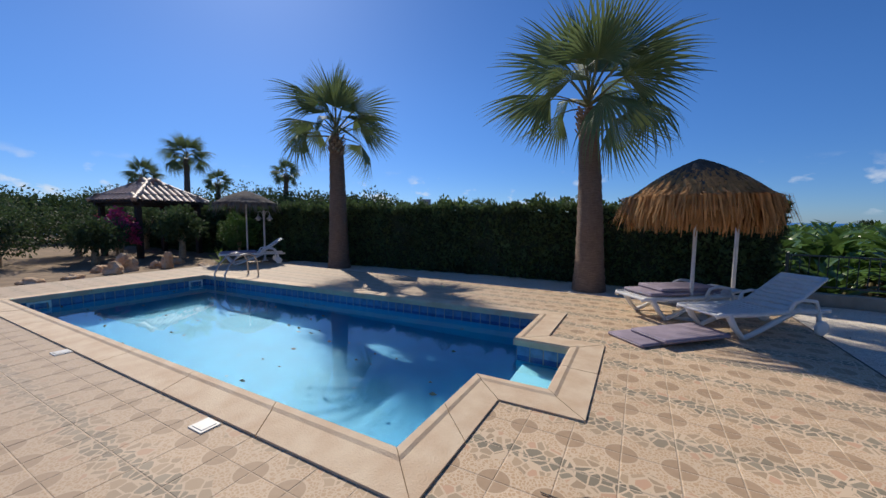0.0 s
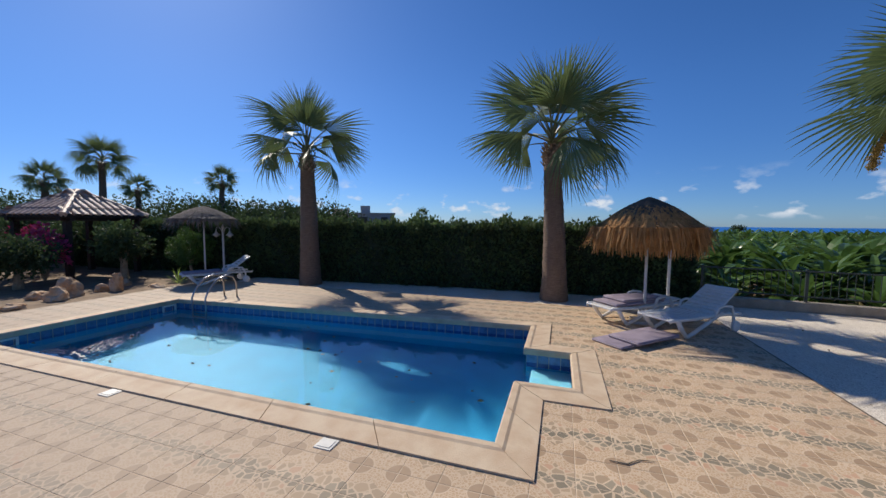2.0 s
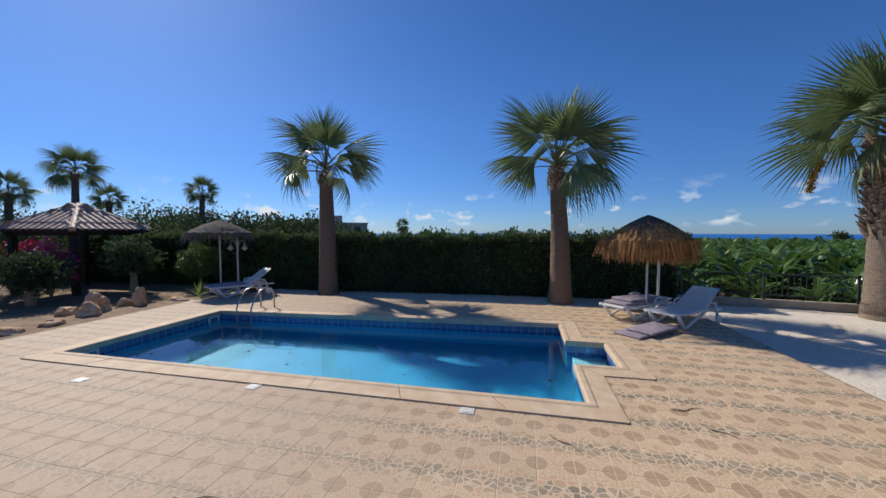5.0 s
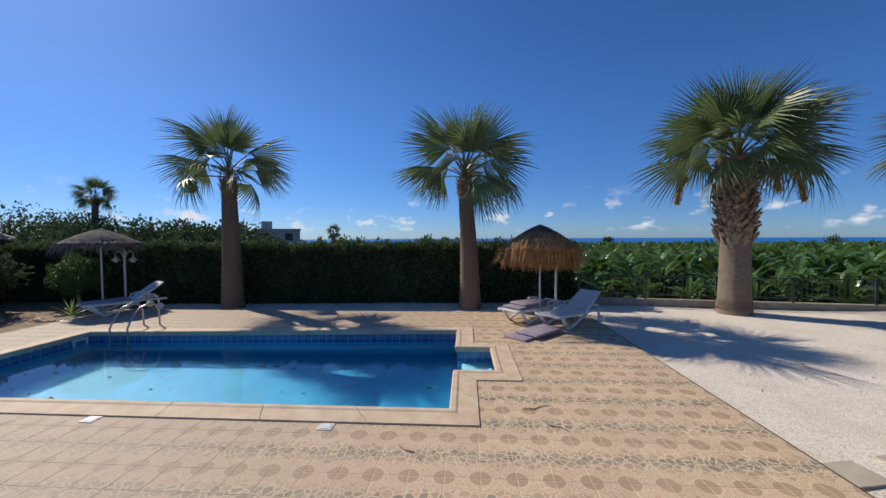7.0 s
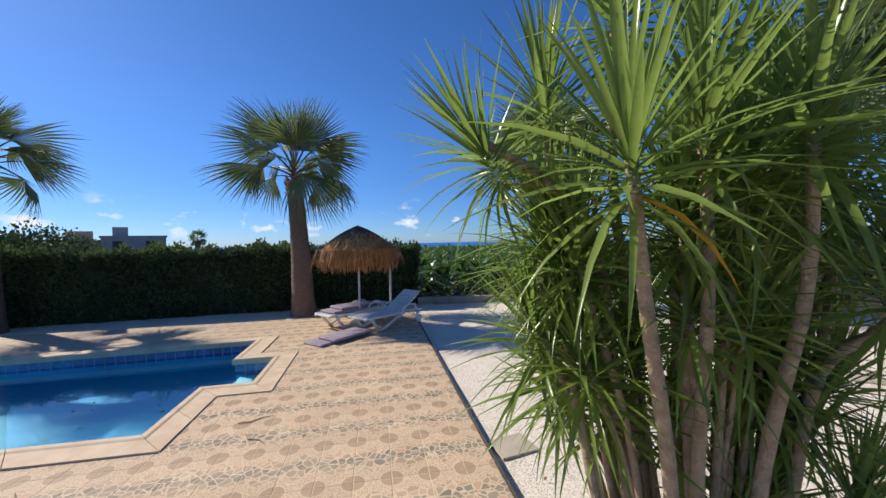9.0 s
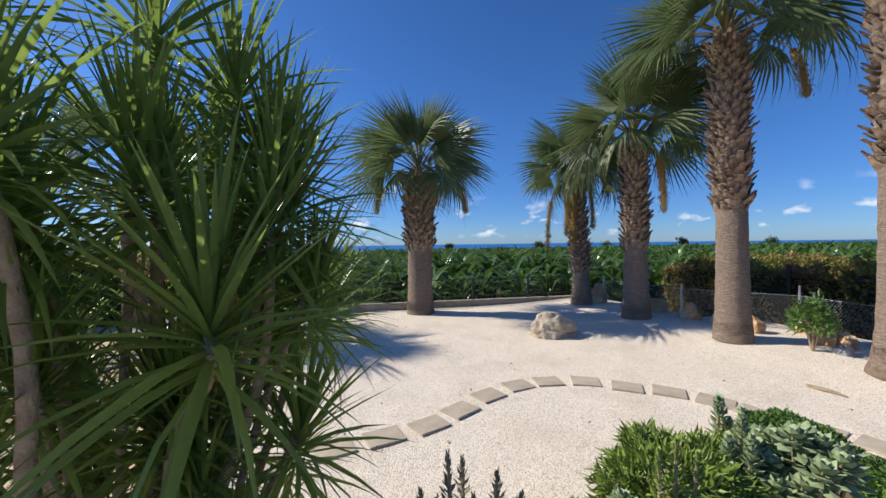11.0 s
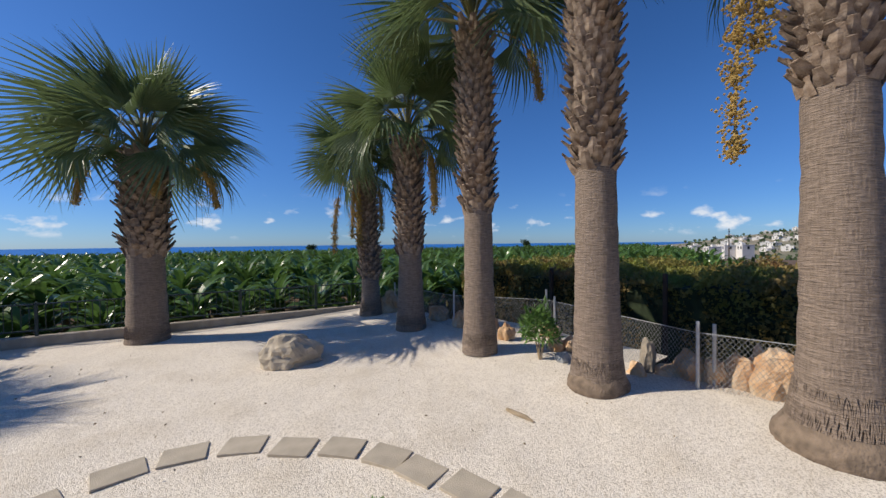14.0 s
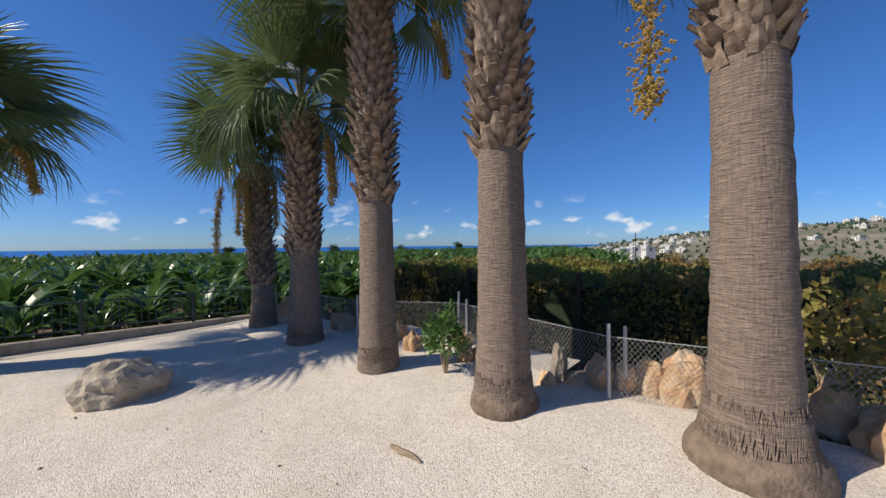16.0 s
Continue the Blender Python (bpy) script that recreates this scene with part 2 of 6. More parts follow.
def trunk_material(name, c1, c2):
    """Ringed palm bark: fine rings round the trunk and upright fibres."""
    m = bpy.data.materials.new(name)
    m.use_nodes = True
    n, l = m.node_tree.nodes, m.node_tree.links
    b = n["Principled BSDF"]
    b.inputs["Roughness"].default_value = 0.9
    co = n.new("ShaderNodeTexCoord")
    mpg = n.new("ShaderNodeMapping")
    mpg.inputs["Scale"].default_value = (7, 7, 62)
    l.new(co.outputs["Object"], mpg.inputs[0])
    rings = n.new("ShaderNodeTexNoise")
    rings.inputs["Scale"].default_value, rings.inputs["Detail"].default_value, rings.inputs["Distortion"].default_value = 1.2, 4, 0.4
    l.new(mpg.outputs[0], rings.inputs["Vector"])
    mpf = n.new("ShaderNodeMapping")
    mpf.inputs["Scale"].default_value = (34, 34, 5)
    l.new(co.outputs["Object"], mpf.inputs[0])
    fib = n.new("ShaderNodeTexNoise")
    fib.inputs["Scale"].default_value, fib.inputs["Detail"].default_value = 1.4, 4
    l.new(mpf.outputs[0], fib.inputs["Vector"])
    ad = n.new("ShaderNodeMath")
    ad.operation = "MULTIPLY_ADD"
    l.new(fib.outputs[0], ad.inputs[0])
    ad.inputs[1].default_value = 0.45
    l.new(rings.outputs[0], ad.inputs[2])
    rg = n.new("ShaderNodeMapRange")
    rg.inputs["From Min"].default_value, rg.inputs["From Max"].default_value = 0.42, 1.05
    l.new(ad.outputs[0], rg.inputs[0])
    mx = n.new("ShaderNodeMix")
    mx.data_type = "RGBA"
    l.new(rg.outputs[0], mx.inputs["Factor"])
    mx.inputs["A"].default_value, mx.inputs["B"].default_value = (*c1, 1), (*c2, 1)
    l.new(mx.outputs["Result"], b.inputs["Base Color"])
    bp = n.new("ShaderNodeBump")
    bp.inputs["Strength"].default_value, bp.inputs["Distance"].default_value = 0.9, 0.03
    l.new(ad.outputs[0], bp.inputs["Height"])
    l.new(bp.outputs[0], b.inputs["Normal"])
    return m


def sea_material():
    m = bpy.data.materials.new("sea_water")
    m.use_nodes = True
    n, l = m.node_tree.nodes, m.node_tree.links
    b = n["Principled BSDF"]
    b.inputs["Base Color"].default_value = (0.010, 0.13, 0.42, 1)
    b.inputs["Roughness"].default_value = 0.45
    b.inputs["Specular IOR Level"].default_value = 0.25
    geo = n.new("ShaderNodeNewGeometry")
    w = n.new("ShaderNodeTexNoise")
    w.inputs["Scale"].default_value, w.inputs["Detail"].default_value = 0.02, 6
    l.new(geo.outputs["Position"], w.inputs["Vector"])
    bp = n.new("ShaderNodeBump")
    bp.inputs["Strength"].default_value, bp.inputs["Distance"].default_value = 0.5, 2.0
    l.new(w.outputs[0], bp.inputs["Height"])
    l.new(bp.outputs[0], b.inputs["Normal"])
    return m


M_TILE = tile_material()
M_GRAVEL = gravel_material()
M_WATER = water_material()
M_SEA = sea_material()
M_GROUT = mat("tile_grout", (0.66, 0.52, 0.37), 0.9)
M_COPING = mat("sandstone_coping", (0.66, 0.52, 0.36), 0.75, 0.12, 5, 0.3, 90, color2=(0.56, 0.40, 0.26), island=0.08)
M_POOL = mat("pool_lining", (0.008, 0.28, 0.50), 0.5, 0.06, 3, 0.05, 40)
M_BAND = mat("waterline_tile", (0.11, 0.22, 0.42), 0.25, 0.2, 14, 0.05, 40, island=0.25)
M_NAVY = mat("navy_mosaic", (0.012, 0.035, 0.20), 0.25, 0.2, 20, 0.05, 40, island=0.2)
M_STEP = mat("pool_step_lining", (0.28, 0.60, 0.72), 0.5, 0.06, 3, 0.05, 40)
M_CONC = mat("concrete", (0.42, 0.36, 0.28), 0.9, 0.15, 4, 0.4, 60)
M_SOIL = mat("dry_soil", (0.30, 0.21, 0.13), 0.95, 0.2, 3, 0.6, 25)
M_FIELD = mat("field_soil", (0.16, 0.10, 0.06), 0.95, 0.2, 1.2, 0.6, 8)
M_LANDFAR = mat("dry_hillside", (0.30, 0.25, 0.18), 0.95, 0.25, 0.03, 0, 0.3, color2=(0.13, 0.14, 0.08))
M_PLASTIC = mat("white_plastic", (0.80, 0.79, 0.76), 0.4, 0.05, 6, 0.03, 80)
M_CUSHION = mat("lilac_cushion", (0.34, 0.28, 0.34), 0.9, 0.12, 6, 0.25, 200)
M_PIPING = mat("pale_piping", (0.45, 0.40, 0.42), 0.9, 0.1)
M_THATCH = mat("straw_thatch", (0.54, 0.27, 0.09), 0.85, 0.2, 6, 0.3, 60, island=0.35, trans=0.15)
M_THATCHD = mat("weathered_thatch", (0.10, 0.08, 0.06), 0.9, 0.2, 6, 0.3, 60, island=0.3)
M_REED = mat("grey_reed", (0.20, 0.17, 0.15), 0.9, 0.2, 8, 0.3, 60, island=0.25)
M_POLE = mat("painted_pole", (0.62, 0.62, 0.62), 0.45, 0.08, 8, 0.05, 50)
M_STEEL = mat("stainless_steel", (0.42, 0.42, 0.44), 0.35, 0.05, 8, 0.02, 60, metal=1.0)
M_GALV = mat("galvanised_steel", (0.55, 0.55, 0.54), 0.5, 0.1, 12, 0.05, 80, metal=0.2)
M_WIRE = mat("weathered_wire", (0.34, 0.34, 0.33), 0.6, 0.1, 12, 0.05, 80, metal=0.3)
M_RAIL = mat("green_railing", (0.035, 0.05, 0.045), 0.5, 0.1, 8, 0.05, 60)
M_TRUNK = trunk_material("palm_bark", (0.125, 0.092, 0.07), (0.35, 0.27, 0.205))
M_TRUNK2 = trunk_material("smooth_palm_bark", (0.12, 0.078, 0.055), (0.29, 0.20, 0.145))
M_ROOTS = mat("palm_root_base", (0.25, 0.185, 0.13), 0.95, 0.25, 10, 0.8, 40)
M_BOOT = mat("palm_boot", (0.17, 0.11, 0.07), 0.85, 0.2, 12, 0.4, 60, color2=(0.38, 0.29, 0.21), island=0.30)
M_PALMLEAF = mat("palm_leaf", (0.17, 0.225, 0.10), 0.42, 0.15, 3, 0.05, 60, color2=(0.12, 0.17, 0.06), island=0.14, trans=0.30)
M_PETIOLE = mat("palm_petiole", (0.20, 0.19, 0.07), 0.5, 0.15)
M_DEADLEAF = mat("dry_leaf", (0.30, 0.21, 0.11), 0.85, 0.2, island=0.2)
M_FRUIT = mat("palm_flower_stalk", (0.50, 0.33, 0.09), 0.8, 0.2, 20, 0.4, 90, island=0.2)
M_BANANA = mat("banana_leaf", (0.115, 0.205, 0.05), 0.30, 0.2, 2, 0.08, 30, color2=(0.07, 0.135, 0.03), island=0.40, trans=0.32)
M_BSTEM = mat("banana_stem", (0.17, 0.15, 0.06), 0.7, 0.2)
M_HEDGE = mat("cypress_hedge", (0.115, 0.18, 0.065), 0.7, 0.25, 1.5, 0.1, 40, island=0.35, trans=0.35)
# near-black green standing for the shade deep in a hedge
M_HEDGESHADE = mat("hedge_inner_shade", (0.03, 0.045, 0.018), 0.95, 0.2)
M_YUCCA = mat("yucca_leaf", (0.26, 0.36, 0.09), 0.26, 0.15, 2, 0.05, 40, color2=(0.17, 0.26, 0.055), island=0.30, trans=0.55)
M_YELLOW = mat("yellowed_leaf", (0.55, 0.36, 0.04), 0.6, 0.15, island=0.15, trans=0.2)
M_CANE = mat("yucca_cane", (0.42, 0.33, 0.22), 0.85, 0.2, 14, 0.6, 60, color2=(0.28, 0.21, 0.13))
M_SHRUB = mat("shrub_leaf", (0.121, 0.23, 0.047), 0.5, 0.2, 3, 0.05, 40, island=0.35, trans=0.2)
M_BOUG = mat("bougainvillea_leaf", (0.25, 0.27, 0.05), 0.6, 0.25, 0.5, 0.05, 30, color2=(0.30, 0.17, 0.07), island=0.4, trans=0.35)
M_DARKTREE = mat("tree_leaf", (0.075, 0.12, 0.045), 0.7, 0.25, 0.8, 0.05, 20, island=0.35, trans=0.3)
M_SUCC = mat("succulent_leaf", (0.30, 0.38, 0.20), 0.5, 0.1, 6, 0.03, 40, island=0.15)
M_SUCC2 = mat("spurge_leaf", (0.26, 0.37, 0.07), 0.5, 0.15, 6, 0.03, 40, island=0.25, trans=0.15)
M_GREY = mat("greyish_leaf", (0.30, 0.28, 0.17), 0.8, 0.2, 6, 0.03, 40, island=0.25)
M_ROCK = mat("limestone_boulder", (0.56, 0.48, 0.36), 0.9, 0.2, 4, 0.9, 14, color2=(0.40, 0.33, 0.24))
M_SHADYROCK = mat("dark_grey_rock", (0.24, 0.21, 0.17), 0.95, 0.2, 6, 0.9, 18, color2=(0.36, 0.30, 0.23))
M_ORANGE = mat("ochre_rock", (0.55, 0.32, 0.16), 0.9, 0.22, 4, 0.9, 16, color2=(0.60, 0.48, 0.34), island=0.25)
M_STONE = mat("stepping_slab", (0.50, 0.43, 0.33), 0.85, 0.1, 5, 0.25, 80, island=0.1)
M_WOOD = mat("dark_stained_wood", (0.055, 0.03, 0.02), 0.7, 0.2, 10, 0.3, 60)
M_ROOFTILE = mat("clay_roof_tile", (0.68, 0.46, 0.34), 0.55, 0.2, 8, 0.3, 50, island=0.3)
M_WHITEWALL = mat("white_render", (0.72, 0.69, 0.64), 0.9, 0.06, 0.5, 0, 5)
M_GREYWALL = mat("grey_render", (0.42, 0.41, 0.40), 0.9, 0.08, 0.5, 0, 5)
M_BEIGEWALL = mat("beige_render", (0.50, 0.40, 0.30), 0.9, 0.08, 0.5, 0, 5)
M_GLASSDARK = mat("window_glass", (0.03, 0.04, 0.05), 0.08, 0.05)
M_PINK = mat("pink_flower", (0.60, 0.06, 0.20), 0.6, 0.2, island=0.3, trans=0.2)
M_LID = mat("white_lid", (0.72, 0.70, 0.64), 0.5, 0.08, 10, 0.05, 60)
M_LAMPGLASS = mat("frosted_lamp_glass", (0.75, 0.75, 0.74), 0.25, 0.05)
M_POT = mat("grey_bag", (0.30, 0.32, 0.34), 0.6, 0.2)
# concrete darkened to carry the shade on the terrace's sunless side face
M_KERB = mat("shaded_kerb", (0.12, 0.09, 0.065), 0.95, 0.2, 6, 0.4, 50)
M_BLUE = mat("blue_plastic", (0.02, 0.08, 0.35), 0.4, 0.1)

# ---- builders ----


def ob_mesh(name, data, parent=None, material=None):
    if material is not None:
        data.materials.append(material)
    o = new(name, data)
    if parent is not None:
        o.parent = parent
    return o


def part(name, bm, material, parent=None, label="", smooth=False):
    d = bpy.data.meshes.new(name)
    bm.to_mesh(d)
    bm.free()
    if smooth:
        d.polygons.foreach_set("use_smooth", [True] * len(d.polygons))
    o = ob_mesh(name, d, parent, material)
    return tagged(o, label)


def pydata(name, verts, faces, material, parent=None, smooth=False):
    d = bpy.data.meshes.new(name)
    d.from_pydata(verts, [], faces)
    if smooth:
        d.polygons.foreach_set("use_smooth", [True] * len(d.polygons))
    return ob_mesh(name, d, parent, material)


def empty(name, x, y, z, rz=0.0):
    o = new(name)
    o.matrix_world = pose(x, y, z, 0, 0, rz)
    o.empty_display_size = 0.1
    return o


def box(bm, x0, x1, y0, y1, z0, z1, bevel=0.0, m=None):
    r = bmesh.ops.create_cube(bm, size=1)
    t = Matrix.Translation(((x0 + x1) / 2, (y0 + y1) / 2, (z0 + z1) / 2)) @ Matrix.Diagonal((x1 - x0, y1 - y0, z1 - z0, 1))
    bmesh.ops.transform(bm, matrix=(m @ t) if m is not None else t, verts=r["verts"])
    if bevel:
        es = list({e for v in r["verts"] for e in v.link_edges})
        bmesh.ops.bevel(bm, geom=es, offset=bevel, segments=2, affect="EDGES", profile=0.6)
    return bm


def tube(bm, pts, radii, n=8, cap=True):
    """A round tube along points."""
    pts = [Vector(p) for p in pts]
    rings = []
    for i, p in enumerate(pts):
        d = (pts[min(i + 1, len(pts) - 1)] - pts[max(i - 1, 0)]).normalized()
        a = d.orthogonal().normalized() if i == 0 else (prev - d * prev.dot(d)).normalized()
        prev = a
        b = d.cross(a)
        r = radii[i] if isinstance(radii, (list, tuple)) else radii
        rings.append([bm.verts.new(p + (a * math.cos(t) + b * math.sin(t)) * r) for t in (2 * math.pi * k / n for k in range(n))])
    for r0, r1 in zip(rings, rings[1:]):
        for k in range(n):
            bm.faces.new((r0[k], r0[(k + 1) % n], r1[(k + 1) % n], r1[k]))
    if cap:
        bm.faces.new(rings[0][::-1])
        bm.faces.new(rings[-1])
    return bm


def lathe(bm, profile, n=20, x=0, y=0):
    rings = [[bm.verts.new((x + r * math.cos(t), y + r * math.sin(t), z)) for t in (2 * math.pi * k / n for k in range(n))] for r, z in profile]
    for r0, r1 in zip(rings, rings[1:]):
        for k in range(n):
            bm.faces.new((r0[k], r0[(k + 1) % n], r1[(k + 1) % n], r1[k]))
    bm.faces.new(rings[0][::-1])
    bm.faces.new(rings[-1])
    return bm


def rock_bm(rng, sx, sy, sz, rough=0.25, sub=3, flat=0.25):
    bm = bmesh.new()
    bmesh.ops.create_icosphere(bm, subdivisions=sub, radius=1)
    off = Vector((rng.uniform(-50, 50), rng.uniform(-50, 50), rng.uniform(-50, 50)))
    for v in bm.verts:
        d = 1 + rough * noise.noise(v.co * 1.3 + off) + rough * 0.5 * noise.noise(v.co * 3.1 + off) + rough * 0.25 * noise.noise(v.co * 7 + off)
        v.co = v.co * d
        v.co.z = max(v.co.z, -flat)
        v.co = Vector((v.co.x * sx, v.co.y * sy, (v.co.z + flat) * sz))
    return bm


def leaves(name, centers, normals, size, material, parent=None, aspect=0.4, rng=None, fold=0.15, jitter=0.7):
    """Many small pointed leaves at the given places, standing off along the normals."""
    rng = rng or np.random.default_rng(1)
    c, nn = np.asarray(centers, float), np.asarray(normals, float)
    k = len(c)
    d = nn + rng.normal(0, jitter, (k, 3))
    d /= np.linalg.norm(d, axis=1)[:, None] + 1e-9
    w = np.cross(d, rng.normal(0, 1, (k, 3)))
    w /= np.linalg.norm(w, axis=1)[:, None] + 1e-9
    up = np.cross(w, d)
    s = (size * rng.uniform(0.6, 1.3, k))[:, None]
    p0, p3 = c, c + d * s
    mid = c + d * s * 0.45 + up * s * fold
    p1, p2 = mid - w * s * aspect, mid + w * s * aspect
    v = np.stack([p0, p1, p3, p2], 1).reshape(-1, 3)
    f = np.arange(4 * k).reshape(-1, 4)
    return pydata(name, v.tolist(), f.tolist(), material, parent)


def shell(rng, k, cx, cy, cz, rx, ry, rz, lump=0.25, thick=0.3, low=-1.0):
    """Points on a lumpy ellipsoid, and outward normals."""
    d = rng.normal(0, 1, (int(k * 1.4), 3))
    d /= np.linalg.norm(d, axis=1)[:, None]
    d = d[d[:, 2] > low][:k]
    ph = rng.uniform(0, 6, 6)
    r = 1 + lump * (np.sin(d[:, 0] * 4 + ph[0]) * np.sin(d[:, 1] * 5 + ph[1]) + 0.6 * np.sin(d[:, 2] * 7 + ph[2] + d[:, 0] * 6)) - thick * rng.random(len(d)) ** 2
    return d * r[:, None] * np.array([rx, ry, rz]) + np.array([cx, cy, cz]), d

# ---- large structure ----
POOL = [(0, 0), (0, 1.17), (0.61, 1.18), (0.60, 2.30), (0, 2.30), (0, 3.44), (-7.5, 2.97), (-7.5, 0)]
DECK_X0, DECK_X1, DECK_Y0, DECK_Y1 = -9.35, 3.12, -8.0, 5.38
COPE = 0.29


def gz(x, y=0):
    """Height of the gravel: lower by the terrace, rising to the palms."""
    if x < 3:
        return -0.10 - 0.05 * min(1, max(0, -x / 7))
    return -0.10 + 0.045 * min(1, max(0, (x - 7.5) / 3)) + 0.10 * min(1, max(0, (x - 10.5) / 1.6))


def inside(px, py, poly):
    c = False
    for (x0, y0), (x1, y1) in zip(poly, poly[1:] + poly[:1]):
        if (y0 > py) != (y1 > py) and px < (x1 - x0) * (py - y0) / (y1 - y0) + x0:
            c = not c
    return c


def offset(poly, d):
    """The outline moved outwards by d (the list runs so that the pool lies to its left)."""
    out, k = [], len(poly)
    area = sum(a[0] * b[1] - b[0] * a[1] for a, b in zip(poly, poly[1:] + poly[:1]))
    s = 1 if area > 0 else -1
    for i in range(k):
        p, q, r = Vector(poly[i - 1]), Vector(poly[i]), Vector(poly[(i + 1) % k])
        n1 = Vector(((q - p).y, -(q - p).x)).normalized() * s
        n2 = Vector(((r - q).y, -(r - q).x)).normalized() * s
        m = (n1 + n2) / (1 + n1.dot(n2))
        out.append(tuple(q + m * d))
    return out


# ground that reaches the horizon, with the field behind the wall
rings = [0, 20, 40, 80, 120, 200, 320, 420, 700, 1500, 4900]
zs = [-1.75, -1.75, -1.4, -1.5, -3.0, -9, -15.2, -17, -22, -30, -60]
verts, faces, NS = [], [], 72
for r, z in zip(rings, zs):
    for k in range(NS):
        a = 2 * math.pi * k / NS
        verts.append((5 + r * math.cos(a), r * math.sin(a), z))
for i in range(len(rings) - 1):
    for k in range(NS):
        faces.append((i * NS + k, i * NS + (k + 1) % NS, (i + 1) * NS + (k + 1) % NS, (i + 1) * NS + k))
ground = tagged(pydata("ground", verts, faces, M_FIELD), "brown field soil falling away towards the sea", "ground", kind="structure")
bm = bmesh.new()
lathe(bm, [(4900, -16.02), (4900, -16.0), (2000, -16.0), (240, -16.0)], 96)
sea = tagged(part("water", bm, M_SEA), "deep blue open sea out to the horizon", "sea", kind="structure")

# gravel yard round the terrace
gx = [DECK_X0 + i * (15.5 - DECK_X0) / 60 for i in range(61)]
gy = [-13 + i * 20.6 / 60 for i in range(61)]
verts, faces = [], []
for j, y in enumerate(gy):
    for i, x in enumerate(gx):
        n = noise.noise(Vector((x * 0.9, y * 0.9, 0))) * 0.012 + noise.noise(Vector((x * 2.3, y * 2.3, 3))) * 0.008
        verts.append((x, y, gz(x, y) + n))
for j in range(60):
    for i in range(60):
        cx, cy = (gx[i] + gx[i + 1]) / 2, (gy[j] + gy[j + 1]) / 2
        if DECK_X0 < cx < DECK_X1 - 0.45 and DECK_Y0 < cy < DECK_Y1 - 0.4:
            continue
        # the yard ends at the wall and at the wire fence
        if cy > 7.2 - (cx - 3) * 0.14 and cx > 3.2:
            continue
        if cx > 13.9 - (0.9 if cy > 2 or cy < -1.5 else 0):
            continue
        faces.append((j * 61 + i, j * 61 + i + 1, (j + 1) * 61 + i + 1, (j + 1) * 61 + i))
gravel = tagged(pydata("gravel_yard", verts, faces, M_GRAVEL, smooth=True), "raked off-white limestone gravel covering the yard", "gravel", kind="structure")

# soil of the garden past the terrace's end
verts, faces = [], []
for j in range(31):
    for i in range(31):
        x, y = -32 + i * (32 + DECK_X0) / 30, -13 + j
        verts.append((x, y, -0.13 + 0.05 * noise.noise(Vector((x * 0.5, y * 0.5, 0))) - (0.08 if i == 30 else 0)))
for j in range(30):
    for i in range(30):
        faces.append((j * 31 + i, j * 31 + i + 1, (j + 1) * 31 + i + 1, (j + 1) * 31 + i))
tagged(pydata("garden_soil", verts, faces, M_SOIL, smooth=True), "dry brown garden soil beside the terrace", "soil", kind="structure")

# terrace slab with the pool cut out
outer = offset(POOL, COPE - 0.02)
bm = bmesh.new()
ring = [bm.verts.new((x, y, -0.0018)) for x, y in ((DECK_X0, DECK_Y0), (DECK_X1, DECK_Y0), (DECK_X1, DECK_Y1), (DECK_X0, DECK_Y1))]
hole = [bm.verts.new((x, y, -0.0018)) for x, y in outer]
es = [bm.edges.new((a, b)) for a, b in zip(ring, ring[1:] + ring[:1])] + [bm.edges.new((a, b)) for a, b in zip(hole, hole[1:] + hole[:1])]
bmesh.ops.triangle_fill(bm, edges=es, use_beauty=True)
top = list(bm.faces)
for f in top:
    if f.normal.z < 0:
        f.normal_flip()
low = [bm.verts.new((v.co.x, v.co.y, -0.35)) for v in ring]
for i in range(4):
    bm.faces.new((ring[(i + 1) % 4], ring[i], low[i], low[(i + 1) % 4]))
terrace = tagged(part("floor", bm, M_GROUT), "tiled pool terrace in patterned beige tiles", "terrace", kind="structure")

# pool shell
pool = tagged(empty("pool", -3.5, 1.7, 0), "blue-lined swimming pool with corner steps and sandstone rim", "pool", kind="structure")
PZ = -1.05
bm = bmesh.new()
vb = [bm.verts.new((x, y, PZ)) for x, y in POOL]
vt = [bm.verts.new((x, y, -0.33)) for x, y in POOL]
k = len(POOL)
for i in range(k):
    bm.faces.new((vb[i], vb[(i + 1) % k], vt[(i + 1) % k], vt[i]))
bm.faces.new(vb)
bmesh.ops.recalc_face_normals(bm, faces=bm.faces)
bmesh.ops.reverse_faces(bm, faces=bm.faces)


def under(o, parent):
    """Parents o, keeping it where it stands."""
    o.parent = parent
    o.matrix_parent_inverse = parent.matrix_basis.inverted()
    return o


under(part("lining", bm, M_POOL, label="sky-blue pool lining"), pool)
